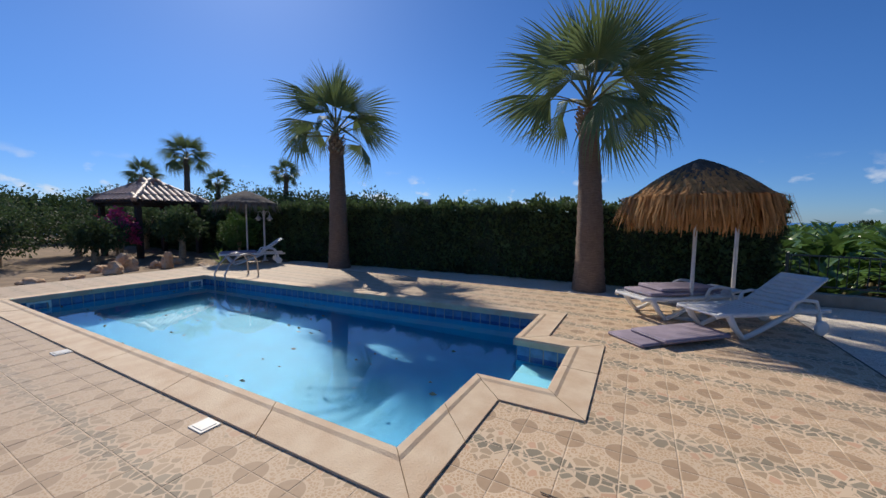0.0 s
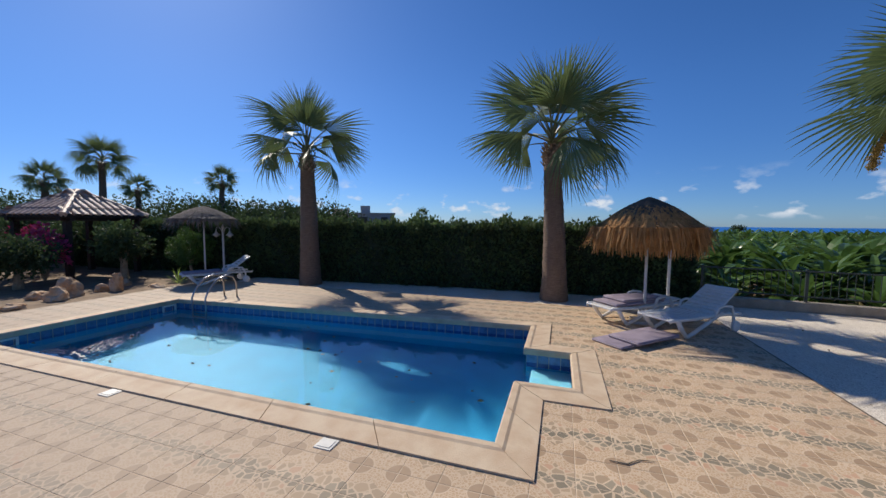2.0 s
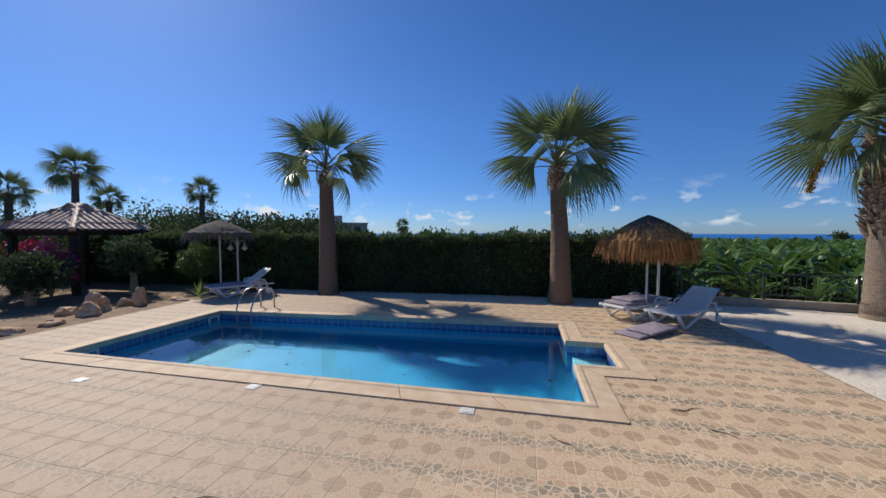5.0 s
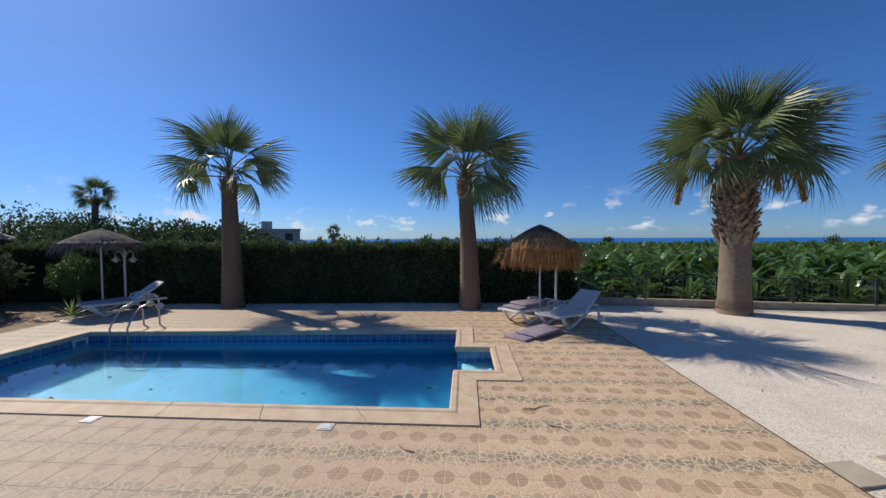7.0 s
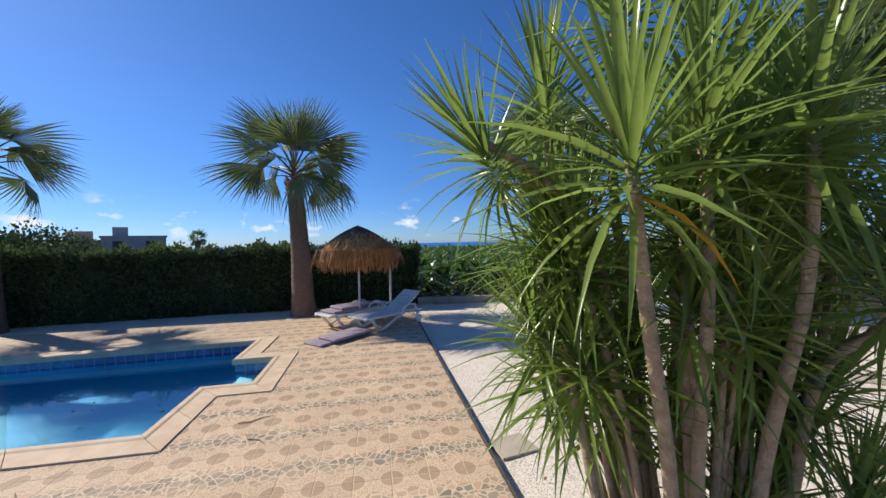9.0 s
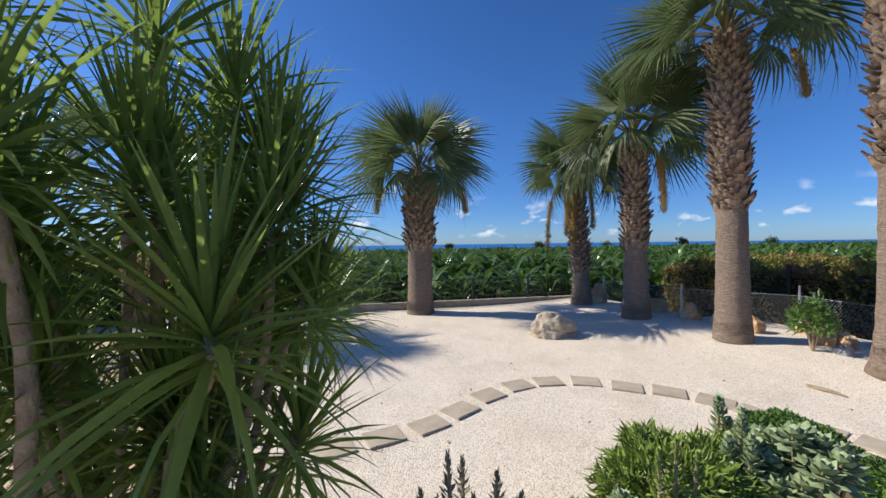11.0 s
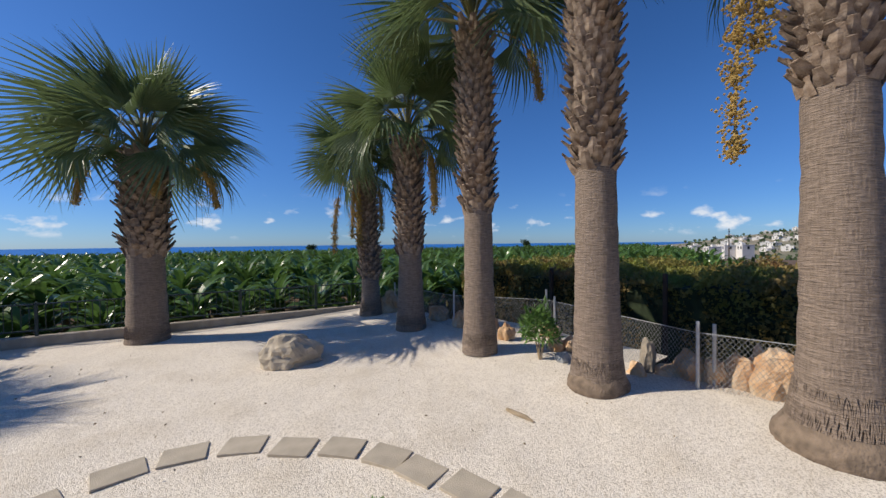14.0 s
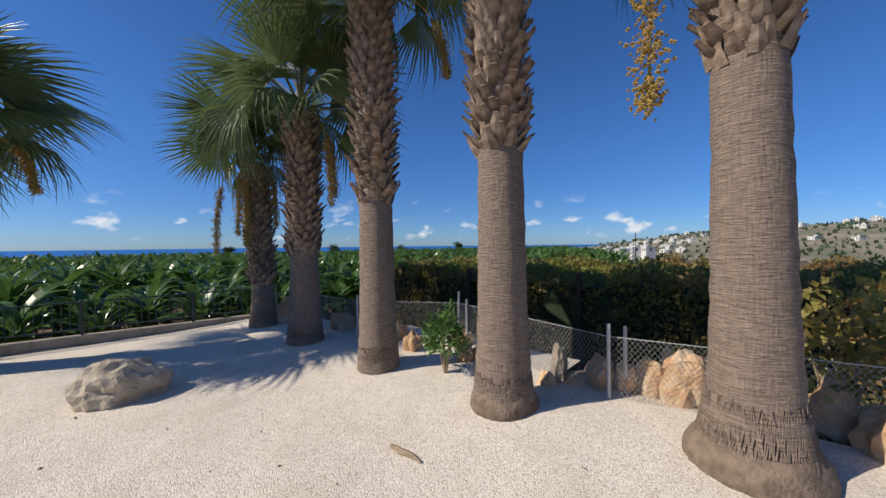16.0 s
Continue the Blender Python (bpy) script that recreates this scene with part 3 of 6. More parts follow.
for nm, z0, z1, material, lab in (("waterline_tiles", -0.17, -0.02, M_BAND, "blue-grey glazed border tiles"), ("mosaic_band", -0.33, -0.17, M_NAVY, "navy blue mosaic band")):
    bm = bmesh.new()
    for (ax, ay), (bx, by) in zip(POOL, POOL[1:] + POOL[:1]):
        a, b = Vector((ax, ay, 0)), Vector((bx, by, 0))
        cnt = max(1, round((b - a).length / 0.15))
        nrm = Vector((-(b - a).y, (b - a).x, 0)).normalized()
        for i in range(cnt):
            p, q = a.lerp(b, (i + 0.03) / cnt), a.lerp(b, (i + 0.97) / cnt)
            quad = [Vector((p.x, p.y, z0)), Vector((q.x, q.y, z0)), Vector((q.x, q.y, z1)), Vector((p.x, p.y, z1))]
            bm.faces.new([bm.verts.new(v + nrm * 0.004) for v in quad])
    bmesh.ops.recalc_face_normals(bm, faces=bm.faces)
    under(tagged(part(nm, bm, material, label=lab), kind="stuff"), pool)
bm = bmesh.new()
vv = [bm.verts.new((x, y, -0.025)) for x, y in POOL]
wv = [bm.verts.new((x, y, -0.34)) for x, y in POOL]
for i in range(k):
    bm.faces.new((wv[i], wv[(i + 1) % k], vv[(i + 1) % k], vv[i]))
under(part("border_backing", bm, M_GROUT), pool)
# corner steps
for i, (d, z) in enumerate(((0.52, -0.38), (0.30, -0.58), (0.04, -0.80))):
    bm = bmesh.new()
    box(bm, 0.60 - d, 0.585, 1.20, 2.28, PZ, z, 0.01)
    under(part("pool_step", bm, M_STEP), pool)
bm = bmesh.new()
w = [bm.verts.new((x, y, -0.165)) for x, y in POOL]
bm.faces.new(w)
bmesh.ops.triangulate(bm, faces=bm.faces)
water = under(part("water_surface", bm, M_WATER, label="clear still pool water"), pool)
water.visible_shadow = False
# coping stones, split along each side and mitred in the corners
out = offset(POOL, COPE)
inn = offset(POOL, -0.035)
CUTS = [2, 1, 2, 1, 2, 7, 3, 7]
rng = random.Random(4)
for i in range(k):
    a, b, c, d = (Vector((*p, 0)) for p in (inn[i], inn[(i + 1) % k], out[(i + 1) % k], out[i]))
    n = CUTS[i]
    for j in range(n):
        s0, s1 = j / n, (j + 1) / n
        g = 0.004 / max(0.3, (b - a).length)
        p0, p1, p2, p3 = a.lerp(b, s0 + g), a.lerp(b, s1 - g), d.lerp(c, s1 - g), d.lerp(c, s0 + g)
        z = 0.022 + rng.uniform(-0.002, 0.002)
        m1, m2 = p0.lerp(p3, 0.22), p1.lerp(p2, 0.22)
        bm = bmesh.new()
        prof = [(p0, p1, -0.05), (p0, p1, z - 0.01), (p0.lerp(p3, 0.05), p1.lerp(p2, 0.05), z + 0.012), (m1, m2, z + 0.012), (p0.lerp(p3, 0.3), p1.lerp(p2, 0.3), z), (p3, p2, z - 0.006), (p3, p2, -0.05)]
        rows_ = [(bm.verts.new((u.x, u.y, h)), bm.verts.new((v.x, v.y, h))) for u, v, h in prof]
        for r0, r1 in zip(rows_, rows_[1:]):
            bm.faces.new((r0[0], r0[1], r1[1], r1[0]))
        bm.faces.new([r[0] for r in rows_][::-1])
        bm.faces.new([r[1] for r in rows_])
        bmesh.ops.recalc_face_normals(bm, faces=bm.faces)
        under(part("coping_stone", bm, M_COPING), pool)
# inlet openings on the short wall
for y in (2.75, 0.35):
    bm = bmesh.new()
    for z0, z1, y0, y1 in ((-0.27, -0.24, -0.14, 0.14), (-0.09, -0.06, -0.14, 0.14), (-0.24, -0.09, -0.14, -0.11), (-0.24, -0.09, 0.11, 0.14)):
        box(bm, -7.5, -7.47, y + y0, y + y1, z0, z1, 0.004)
    under(part("skimmer_frame", bm, M_PLASTIC, label="white plastic skimmer opening"), pool)
rngl = np.random.default_rng(3)
pts = np.stack([rngl.uniform(-7.3, -0.2, 60), rngl.uniform(0.2, 2.9, 60), np.full(60, -0.163)], 1)
under(tagged(leaves("floating_leaves", pts, np.tile([1, 0.3, 0.0], (60, 1)), 0.06, M_DEADLEAF, None, 0.25, rngl, 0.02, 0.0), kind="stuff"), pool)

# garden wall along the field
WA, WB = Vector((3.45, 7.15, 0)), Vector((12.7, 5.75, 0))
wd = (WB - WA).normalized()
wn_ = Vector((-wd.y, wd.x, 0))
wm = Matrix.Translation(WA) @ Matrix.Rotation(math.atan2(wd.y, wd.x), 4, "Z")
WL = (WB - WA).length
bm = bmesh.new()
box(bm, 0, WL, 0, 0.22, -1.7, 0.10, 0.012, wm)
wall = tagged(part("wall_north", bm, M_CONC), "low beige concrete garden wall", "wall", kind="structure")
railing = tagged(empty("railing", WA.x, WA.y, 0.10), "dark green metal bar railing on the low wall", "railing")
for i in range(6):
    bm = bmesh.new()
    x = 0.1 + i * (WL - 0.2) / 5
    box(bm, x - 0.025, x + 0.025, 0.09, 0.14, 0.10, 0.80, 0.004, wm)
    under(part("post", bm, M_RAIL), railing)
for z in (0.20, 0.74):
    bm = bmesh.new()
    box(bm, 0.1, WL - 0.1, 0.10, 0.13, z, z + 0.03, 0.004, wm)
    under(part("rail", bm, M_RAIL), railing)
bm = bmesh.new()
tube(bm, [(0, 0, 0.2), (0, 0, 0.755)], 0.008, 6)
bar = bpy.data.meshes.new("bar")
bm.to_mesh(bar)
bm.free()
bar.materials.append(M_RAIL)
for i in range(int(WL / 0.12)):
    o = new("bar", bar)
    p = WA + wd * (0.15 + i * 0.12) + wn_ * 0.115
    o.matrix_world = Matrix.Translation(p)
    under(o, railing)

# ---- plants ----


def hedge(name, x0, y0, x1, y1, thick, z0, z1, n, leafmat, shademat, label, size, seed, wob=0.12, aspect=0.22, jitter=0.55):
    a, b = Vector((x0, y0, 0)), Vector((x1, y1, 0))
    L, ang = (b - a).length, math.atan2(y1 - y0, x1 - x0)
    rng = np.random.default_rng(seed)
    e = tagged(empty(name, x0, y0, z0, math.degrees(ang)), label, "hedge")
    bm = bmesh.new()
    # added dark box: its colour plays the shade between the leaves
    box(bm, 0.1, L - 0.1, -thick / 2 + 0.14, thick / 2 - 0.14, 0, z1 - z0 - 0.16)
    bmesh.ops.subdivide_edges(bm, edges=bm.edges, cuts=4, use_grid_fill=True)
    part("shade_core", bm, shademat, e)
    h = z1 - z0
    areas = np.array([L * h, L * h, L * thick * 1.6, thick * h, thick * h])
    side = rng.choice(5, n, p=areas / areas.sum())
    u, v = rng.random(n), rng.random(n)
    P, N = np.zeros((n, 3)), np.zeros((n, 3))
    for s in range(5):
        q = side == s
        uu, v2 = u[q], v[q]
        if s < 2:
            sg = -1 if s == 0 else 1
            P[q] = np.stack([uu * L, np.full(q.sum(), sg * thick / 2), v2 * h], 1)
            N[q] = (0, sg, 0.5)
        elif s == 2:
            P[q] = np.stack([uu * L, (v2 - 0.5) * thick, np.full(q.sum(), h)], 1)
            N[q] = (0, 0, 1.3)
        else:
            P[q] = np.stack([np.full(q.sum(), 0 if s == 3 else L), (uu - 0.5) * thick, v2 * h], 1)
            N[q] = (-1 if s == 3 else 1, 0, 0.5)
    lump = wob * (np.sin(P[:, 0] * 2.1 + seed) + 0.7 * np.sin(P[:, 0] * 5.3 + P[:, 2] * 3 + 1) + 0.5 * np.sin(P[:, 0] * 11 + P[:, 2] * 4.0)) * 0.5
    P += N * (lump[:, None] * np.where(side == 2, 0.6, 0.8)[:, None] - 0.08 * rng.random(n)[:, None] - 0.06)
    tuft = np.where(side == 2, 0.16 * rng.random(n) ** 2 * (1 + np.sin(P[:, 0] * 7.3) * np.sin(P[:, 0] * 1.9 + P[:, 1] * 5)), 0)
    P[:, 2] += tuft
    o = leaves("foliage", P, N, size, leafmat, e, aspect, rng, 0.1, jitter)
    tagged(o, kind="stuff")
    return e


hedge("hedge", -24.0, 7.05, 3.55, 7.75, 1.0, -0.16, 1.70, 90000, M_HEDGE, M_HEDGESHADE, "clipped dense green cypress hedge along the terrace", 0.12, 3, 0.12, 0.26, 0.9)
hedge("hedge", 18.2, 5.2, 19.4, -14.0, 6.0, -1.5, 1.10, 170000, M_BOUG, M_HEDGESHADE, "yellow-green and rusty bougainvillea hedge behind the wire fence", 0.088, 5, 0.32, 0.36, 1.5)

# one fan leaf of a washingtonia palm, in three states


def fan_leaf(name, pet, fan, nseg, spread, droop, split, seed, bend, fold):
    """Stalk, then a pleated blade folded along its middle and tilted down by bend degrees; the segments part past split."""
    rng = random.Random(seed)
    v, f = [], []

    def quad(a, b, c, d):
        i = len(v)
        v.extend((a, b, c, d))
        f.append((i, i + 1, i + 2, i + 3))

    steps = 5
    prev_ = None
    for s in range(steps + 1):
        t = s / steps
        z = 0.10 * math.sin(t * math.pi * 0.6)
        w = 0.030 * (1 - 0.55 * t)
        cur = [Vector((pet * t, -w, z)), Vector((pet * t, w, z)), Vector((pet * t, 0, z - w * 0.9))]
        if prev_:
            for q in range(3):
                quad(prev_[q], cur[q], cur[(q + 1) % 3], prev_[(q + 1) % 3])
        prev_ = cur
    base = Vector((pet, 0, 0.095))
    tilt = Matrix.Rotation(radians(bend), 3, "Y")
    npet = len(f)
    da = radians(spread) / nseg
    for i in range(nseg):
        a = radians(spread) * (2 * (i + 0.5) / nseg - 1)
        ln = fan * (1 - 0.30 * (abs(a) / radians(spread)) ** 2) * rng.uniform(0.90, 1.06)
        dirv = Vector((math.cos(a), math.sin(a), -fold * abs(math.sin(a)))).normalized()
        side = Vector((-math.sin(a), math.cos(a), -fold * math.cos(a) * (1 if a > 0 else -1))).normalized()
        dr = droop * rng.uniform(0.6, 1.5)
        sway = rng.uniform(-0.05, 0.05)
        pts = []
        for t in (0.0, split, 0.78, 0.92, 1.0):
            half = ln * min(t, split) * math.tan(da) * (1.0 if t <= split else max(0.06, 1 - ((t - split) / (1 - split)) ** 1.1))
            out_ = max(0, t - 0.5)
            ctr = dirv * ln * (t - 0.25 * dr * out_) + side * ln * sway * out_ + Vector((0, 0, -ln * dr * out_ ** 1.5))
            ridge_ = Vector((0, 0, half * 0.55))
            pts.append([base + tilt @ q for q in (ctr - side * half + ridge_, ctr, ctr + side * half + ridge_)])
        for p, q in zip(pts, pts[1:]):
            quad(p[0], q[0], q[1], p[1])
            quad(p[1], q[1], q[2], p[2])
    d = bpy.data.meshes.new(name)
    d.from_pydata(v, [], f)
    d.materials.append(M_PALMLEAF)
    d.materials.append(M_PETIOLE)
    d.polygons.foreach_set("material_index", [1 if i < npet else 0 for i in range(len(f))])
    return d


FANS = [fan_leaf("leaf", 0.60, 1.22, 30, 56, 0.18, 0.52, 1, 2, 0.60), fan_leaf("leaf", 0.70, 1.18, 32, 78, 0.45, 0.48, 2, 14, 0.65), fan_leaf("leaf", 0.76, 1.10, 32, 84, 0.75, 0.46, 3, 24, 0.60), fan_leaf("leaf", 0.66, 1.18, 30, 68, 0.32, 0.50, 4, 8, 0.9)]


def boot_mesh():
    bm = bmesh.new()
    prof = [(0.0, 0.085, 0.030), (0.08, 0.066, 0.028), (0.15, 0.046, 0.022), (0.205, 0.042, 0.014)]
    rows_ = []
    for x, w, t in prof:
        z = 0.55 * x * x
        rows_.append([bm.verts.new(c) for c in ((x, -w, z), (x, 0, z + t), (x, w, z), (x, 0, z - t * 0.6))])
    for r0, r1 in zip(rows_, rows_[1:]):
        for q in range(4):
            bm.faces.new((r0[q], r0[(q + 1) % 4], r1[(q + 1) % 4], r1[q]))
    bm.faces.new(rows_[-1])
    bmesh.ops.recalc_face_normals(bm, faces=bm.faces)
    d = bpy.data.meshes.new("boot")
    bm.to_mesh(d)
    bm.free()
    d.materials.append(M_BOOT)
    return d


BOOT = boot_mesh()


def flower_stalk(out_, length, seed):
    """A hanging stalk with bunches of small yellowish fruits."""
    rng = random.Random(seed)
    bm = bmesh.new()
    pts = [Vector((out_ * (1 - math.exp(-3 * t)), 0, -length * t ** 1.5)) for t in (i / 8 for i in range(9))]
    tube(bm, pts, [0.014 - 0.001 * i for i in range(9)], 6)
    knots = [0.5 + 0.055 * k for k in range(10)]
    for i in range(1500):
        t = min(1.0, rng.choice(knots) + rng.gauss(0, 0.012))
        wide = 0.018 + 0.03 * abs(math.sin(t * 31))
        c = Vector((out_ * (1 - math.exp(-3 * t)), 0, -length * t ** 1.5)) + Vector((rng.gauss(0, wide), rng.gauss(0, wide), rng.gauss(0, 0.035)))
        r = rng.uniform(0.008, 0.016)
        six = [bm.verts.new(c + Vector(q) * r) for q in ((1, 0, 0), (0, 1, 0), (-1, 0, 0), (0, -1, 0), (0, 0, 1), (0, 0, -1))]
        for k in range(4):
            bm.faces.new((six[k], six[(k + 1) % 4], six[4]))
            bm.faces.new((six[(k + 1) % 4], six[k], six[5]))
    return bm


def palm(x, y, z, h, ring, r0, r1, R, nleaf, label, lean=(0, 0), seed=0, boots=True, stalks=(), flare=1.35, bark=None, up=86, down=-10):
    rng = random.Random(seed)
    e = tagged(empty("palm_tree", x, y, z), label, "palm tree", "garden palms")
    bm = bmesh.new()
    n, segs = 28, 40

    def centre(t):
        return Vector((lean[0] * t * t, lean[1] * t * t, h * t))

    def radius(zz):
        base = r0 * (1 + (flare - 1) * math.exp(-zz / 0.34))
        return base + (r1 - r0) * min(1, zz / max(0.6, min(h, ring)))

    rows_ = []
    for s in range(segs + 1):
        t = s / segs
        c, rr = centre(t), radius(h * t)
        rr *= 1 + 0.025 * math.sin(s * 2.7) + 0.02 * noise.noise(Vector((seed, s * 0.6, 0)))
        rows_.append([bm.verts.new(c + Vector((math.cos(a), math.sin(a), 0)) * rr * (1 + 0.03 * noise.noise(Vector((math.cos(a) * 2, math.sin(a) * 2, s * 0.25 + seed))))) for a in (2 * math.pi * q / n for q in range(n))])
    for a, b in zip(rows_, rows_[1:]):
        for q in range(n):
            bm.faces.new((a[q], a[(q + 1) % n], b[(q + 1) % n], b[q]))
    bm.faces.new(rows_[-1])
    part("trunk", bm, bark or M_TRUNK, e, smooth=True)
    if flare > 1.2:
        bm = bmesh.new()
        rf = r0 * flare
        lathe(bm, [(rf * 1.08, -0.12), (rf * 1.07, 0.04), (rf * 1.0, 0.10), (rf * 0.86, 0.20)], 26)
        for v in bm.verts:
            v.co *= 1 + 0.08 * noise.noise(v.co * 5 + Vector((seed, 0, 0)))
        part("root_base", bm, M_ROOTS, e, "reddish-brown exposed root base", smooth=True)
    if ring < 5:
        bm = bmesh.new()
        for q in range(230):
            a = 2 * math.pi * (q + rng.uniform(-0.4, 0.4)) / 230
            z0_, z1_ = rng.uniform(0.10, 0.17), rng.uniform(0.30, 0.40) * (1.45 if flare > 1.4 else 0.95)
            pts_ = []
            for s in range(5):
                zz = z0_ + (z1_ - z0_) * s / 4
                aa = a + 0.03 * math.sin(s * 2 + q)
                rr = radius(zz) * 1.01
                pts_.append(centre(zz / h) + Vector((math.cos(aa) * rr, math.sin(aa) * rr, 0)))
            tube(bm, pts_, [0.003, 0.006, 0.007, 0.006, 0.003], 4)
        tagged(part("root_skirt", bm, M_TRUNK, e, "upright root fibres round the foot"), kind="stuff")
    if boots:
        i, zz = 0, ring
        while zz < h + 0.05:
            a = i * 2.39996 + rng.uniform(-0.12, 0.12)
            t = zz / h
            rr = radius(zz) * 0.96
            o = new("boot", BOOT)
            o.parent = e
            pitch = -(46 + rng.uniform(-20, 18)) - (14 if zz < ring + 0.12 else 0)
            sc = rng.uniform(0.8, 1.2) * (1.25 if r0 > 0.35 else 1)
            o.matrix_basis = Matrix.Translation(centre(t)) @ Matrix.Rotation(a, 4, "Z") @ Matrix.Translation((rr, 0, 0)) @ Matrix.Rotation(radians(pitch), 4, "Y") @ Matrix.Rotation(radians(rng.uniform(-14, 14)), 4, "X") @ Matrix.Scale(sc, 4)
            i += 1
            zz += 0.0078 * (0.27 / max(0.15, rr))
    else:
        for i in range(46):
            a, zz = i * 2.39996, h - 0.42 + 0.5 * i / 46
            o = new("boot", BOOT)
            o.parent = e
            o.matrix_basis = Matrix.Translation(centre(zz / h)) @ Matrix.Rotation(a, 4, "Z") @ Matrix.Translation((radius(zz) * 0.9, 0, 0)) @ Matrix.Rotation(radians(-50 + rng.uniform(-15, 15)), 4, "Y") @ Matrix.Scale(rng.uniform(0.6, 0.9), 4)
    top = centre(1.0) + Vector((0, 0, 0.12))
    for i in range(nleaf):
        t = (i + 0.5) / nleaf
        el = up + (down - up) * t ** 0.9 + rng.uniform(-9, 9)
        a = i * 2.39996 + rng.uniform(-0.25, 0.25)
        d = FANS[0 if el > 48 else ((1 if i % 2 else 3) if el > -2 else 2)]
        o = new("leaf", d)
        o.parent = e
        sc = R / 2.0 * rng.uniform(0.88, 1.1) * (0.92 if el > 60 else 1.05)
        o.matrix_basis = Matrix.Translation(top + Vector((0, 0, 0.25 * (1 - t)))) @ Matrix.Rotation(a, 4, "Z") @ Matrix.Rotation(radians(-el), 4, "Y") @ Matrix.Rotation(radians(rng.uniform(-50, 50)), 4, "X") @ Matrix.Scale(sc, 4)
    for i, (turn, out_, length) in enumerate(stalks):
        bm = flower_stalk(out_, length, seed * 7 + i)
        o = part("flower_stalk", bm, M_FRUIT, e, "dry ochre flower stalk hanging from the crown")
        o.matrix_basis = Matrix.Translation(centre(1.0)) @ Matrix.Rotation(radians(turn), 4, "Z") @ Matrix.Translation((0.2, 0, 0.1))
    return e


P_SMOOTH = "fan palm with smooth brown trunk standing by the hedge"
P_BOOT = "fan palm with ringed grey-brown trunk and shaggy leaf bases"
palm(-6.78, 6.42, -0.15, 3.75, 9, 0.30, 0.19, 2.25, 21, P_SMOOTH, (-0.05, 0), 1, False, (), 1.12, M_TRUNK2)
palm(0.27, 6.36, -0.10, 3.55, 9, 0.30, 0.18, 2.35, 25, P_SMOOTH, (-0.15, 0), 2, False, (), 1.12, M_TRUNK2)
palm(7.16, 5.98, -0.11, 3.85, 1.78, 0.36, 0.33, 2.55, 34, P_BOOT, (0.0, 0), 3, True, [(150, 1.15, 1.0), (-20, 1.2, 1.05), (-80, 0.9, 0.9)], 1.12)
palm(11.86, 4.86, 0.0, 3.72, 0.95, 0.27, 0.22, 2.1, 34, "slightly leaning fan palm with ochre flower stalks and shaggy trunk", (-0.1, 0.2), 4, True, [(205, 0.25, 1.7), (230, 0.3, 1.9), (150, 0.6, 2.1), (-60, 0.4, 1.5)], 1.2)
palm(11.78, 2.78, 0.0, 4.20, 1.65, 0.30, 0.25, 2.35, 36, P_BOOT, (0.0, 0.05), 5, True, [(-70, 0.5, 1.7), (-50, 0.45, 1.5)], 1.15)
palm(11.75, 0.55, 0.02, 5.51, 2.38, 0.27, 0.24, 2.4, 38, P_BOOT, (0.0, 0.1), 6, True, [(-40, 1.0, 1.2)], 1.18)
palm(11.85, -1.55, 0.05, 6.55, 2.75, 0.29, 0.25, 2.4, 38, P_BOOT, (0, 0.1), 7, True, (), 1.22)
palm(12.2, -3.68, 0.05, 5.55, 3.15, 0.30, 0.25, 2.4, 38, "thick-trunked fan palm with root base and hanging fruit", (0, 0.1), 8, True, [(172, 1.75, 3.2), (175, 1.62, 2.5)], 1.5)

# yucca with several bare canes and sword-leaf heads


def sword_mesh(name, length, width, droop, material):
    v, f = [], []
    for t in (0.0, 0.12, 0.35, 0.65, 0.88, 1.0):
        w = width * (0.7 + 0.3 * min(1, t / 0.3)) * (1 - max(0, t - 0.45) / 0.55 * 0.98)
        x, z = length * t * (1 - 0.25 * droop * t), -length * droop * t * t
        v += [(x, -w, z + w * 0.45), (x, 0, z), (x, w, z + w * 0.45)]
    for i in range(5):
        a, b = i * 3, i * 3 + 3
        f += [(a, b, b + 1, a + 1), (a + 1, b + 1, b + 2, a + 2)]
    d = bpy.data.meshes.new(name)
    d.from_pydata(v, [], f)
    d.materials.append(material)
    d.polygons.foreach_set("use_smooth", [True] * len(f))
    return d


SWORDS = [sword_mesh("leaf", 0.62, 0.0155, 0.10, M_YUCCA), sword_mesh("leaf", 0.66, 0.0165, 0.30, M_YUCCA), sword_mesh("leaf", 0.6, 0.0155, 0.42, M_YUCCA)]
SWORD_DRY = sword_mesh("leaf", 0.5, 0.02, 0.55, M_YELLOW)


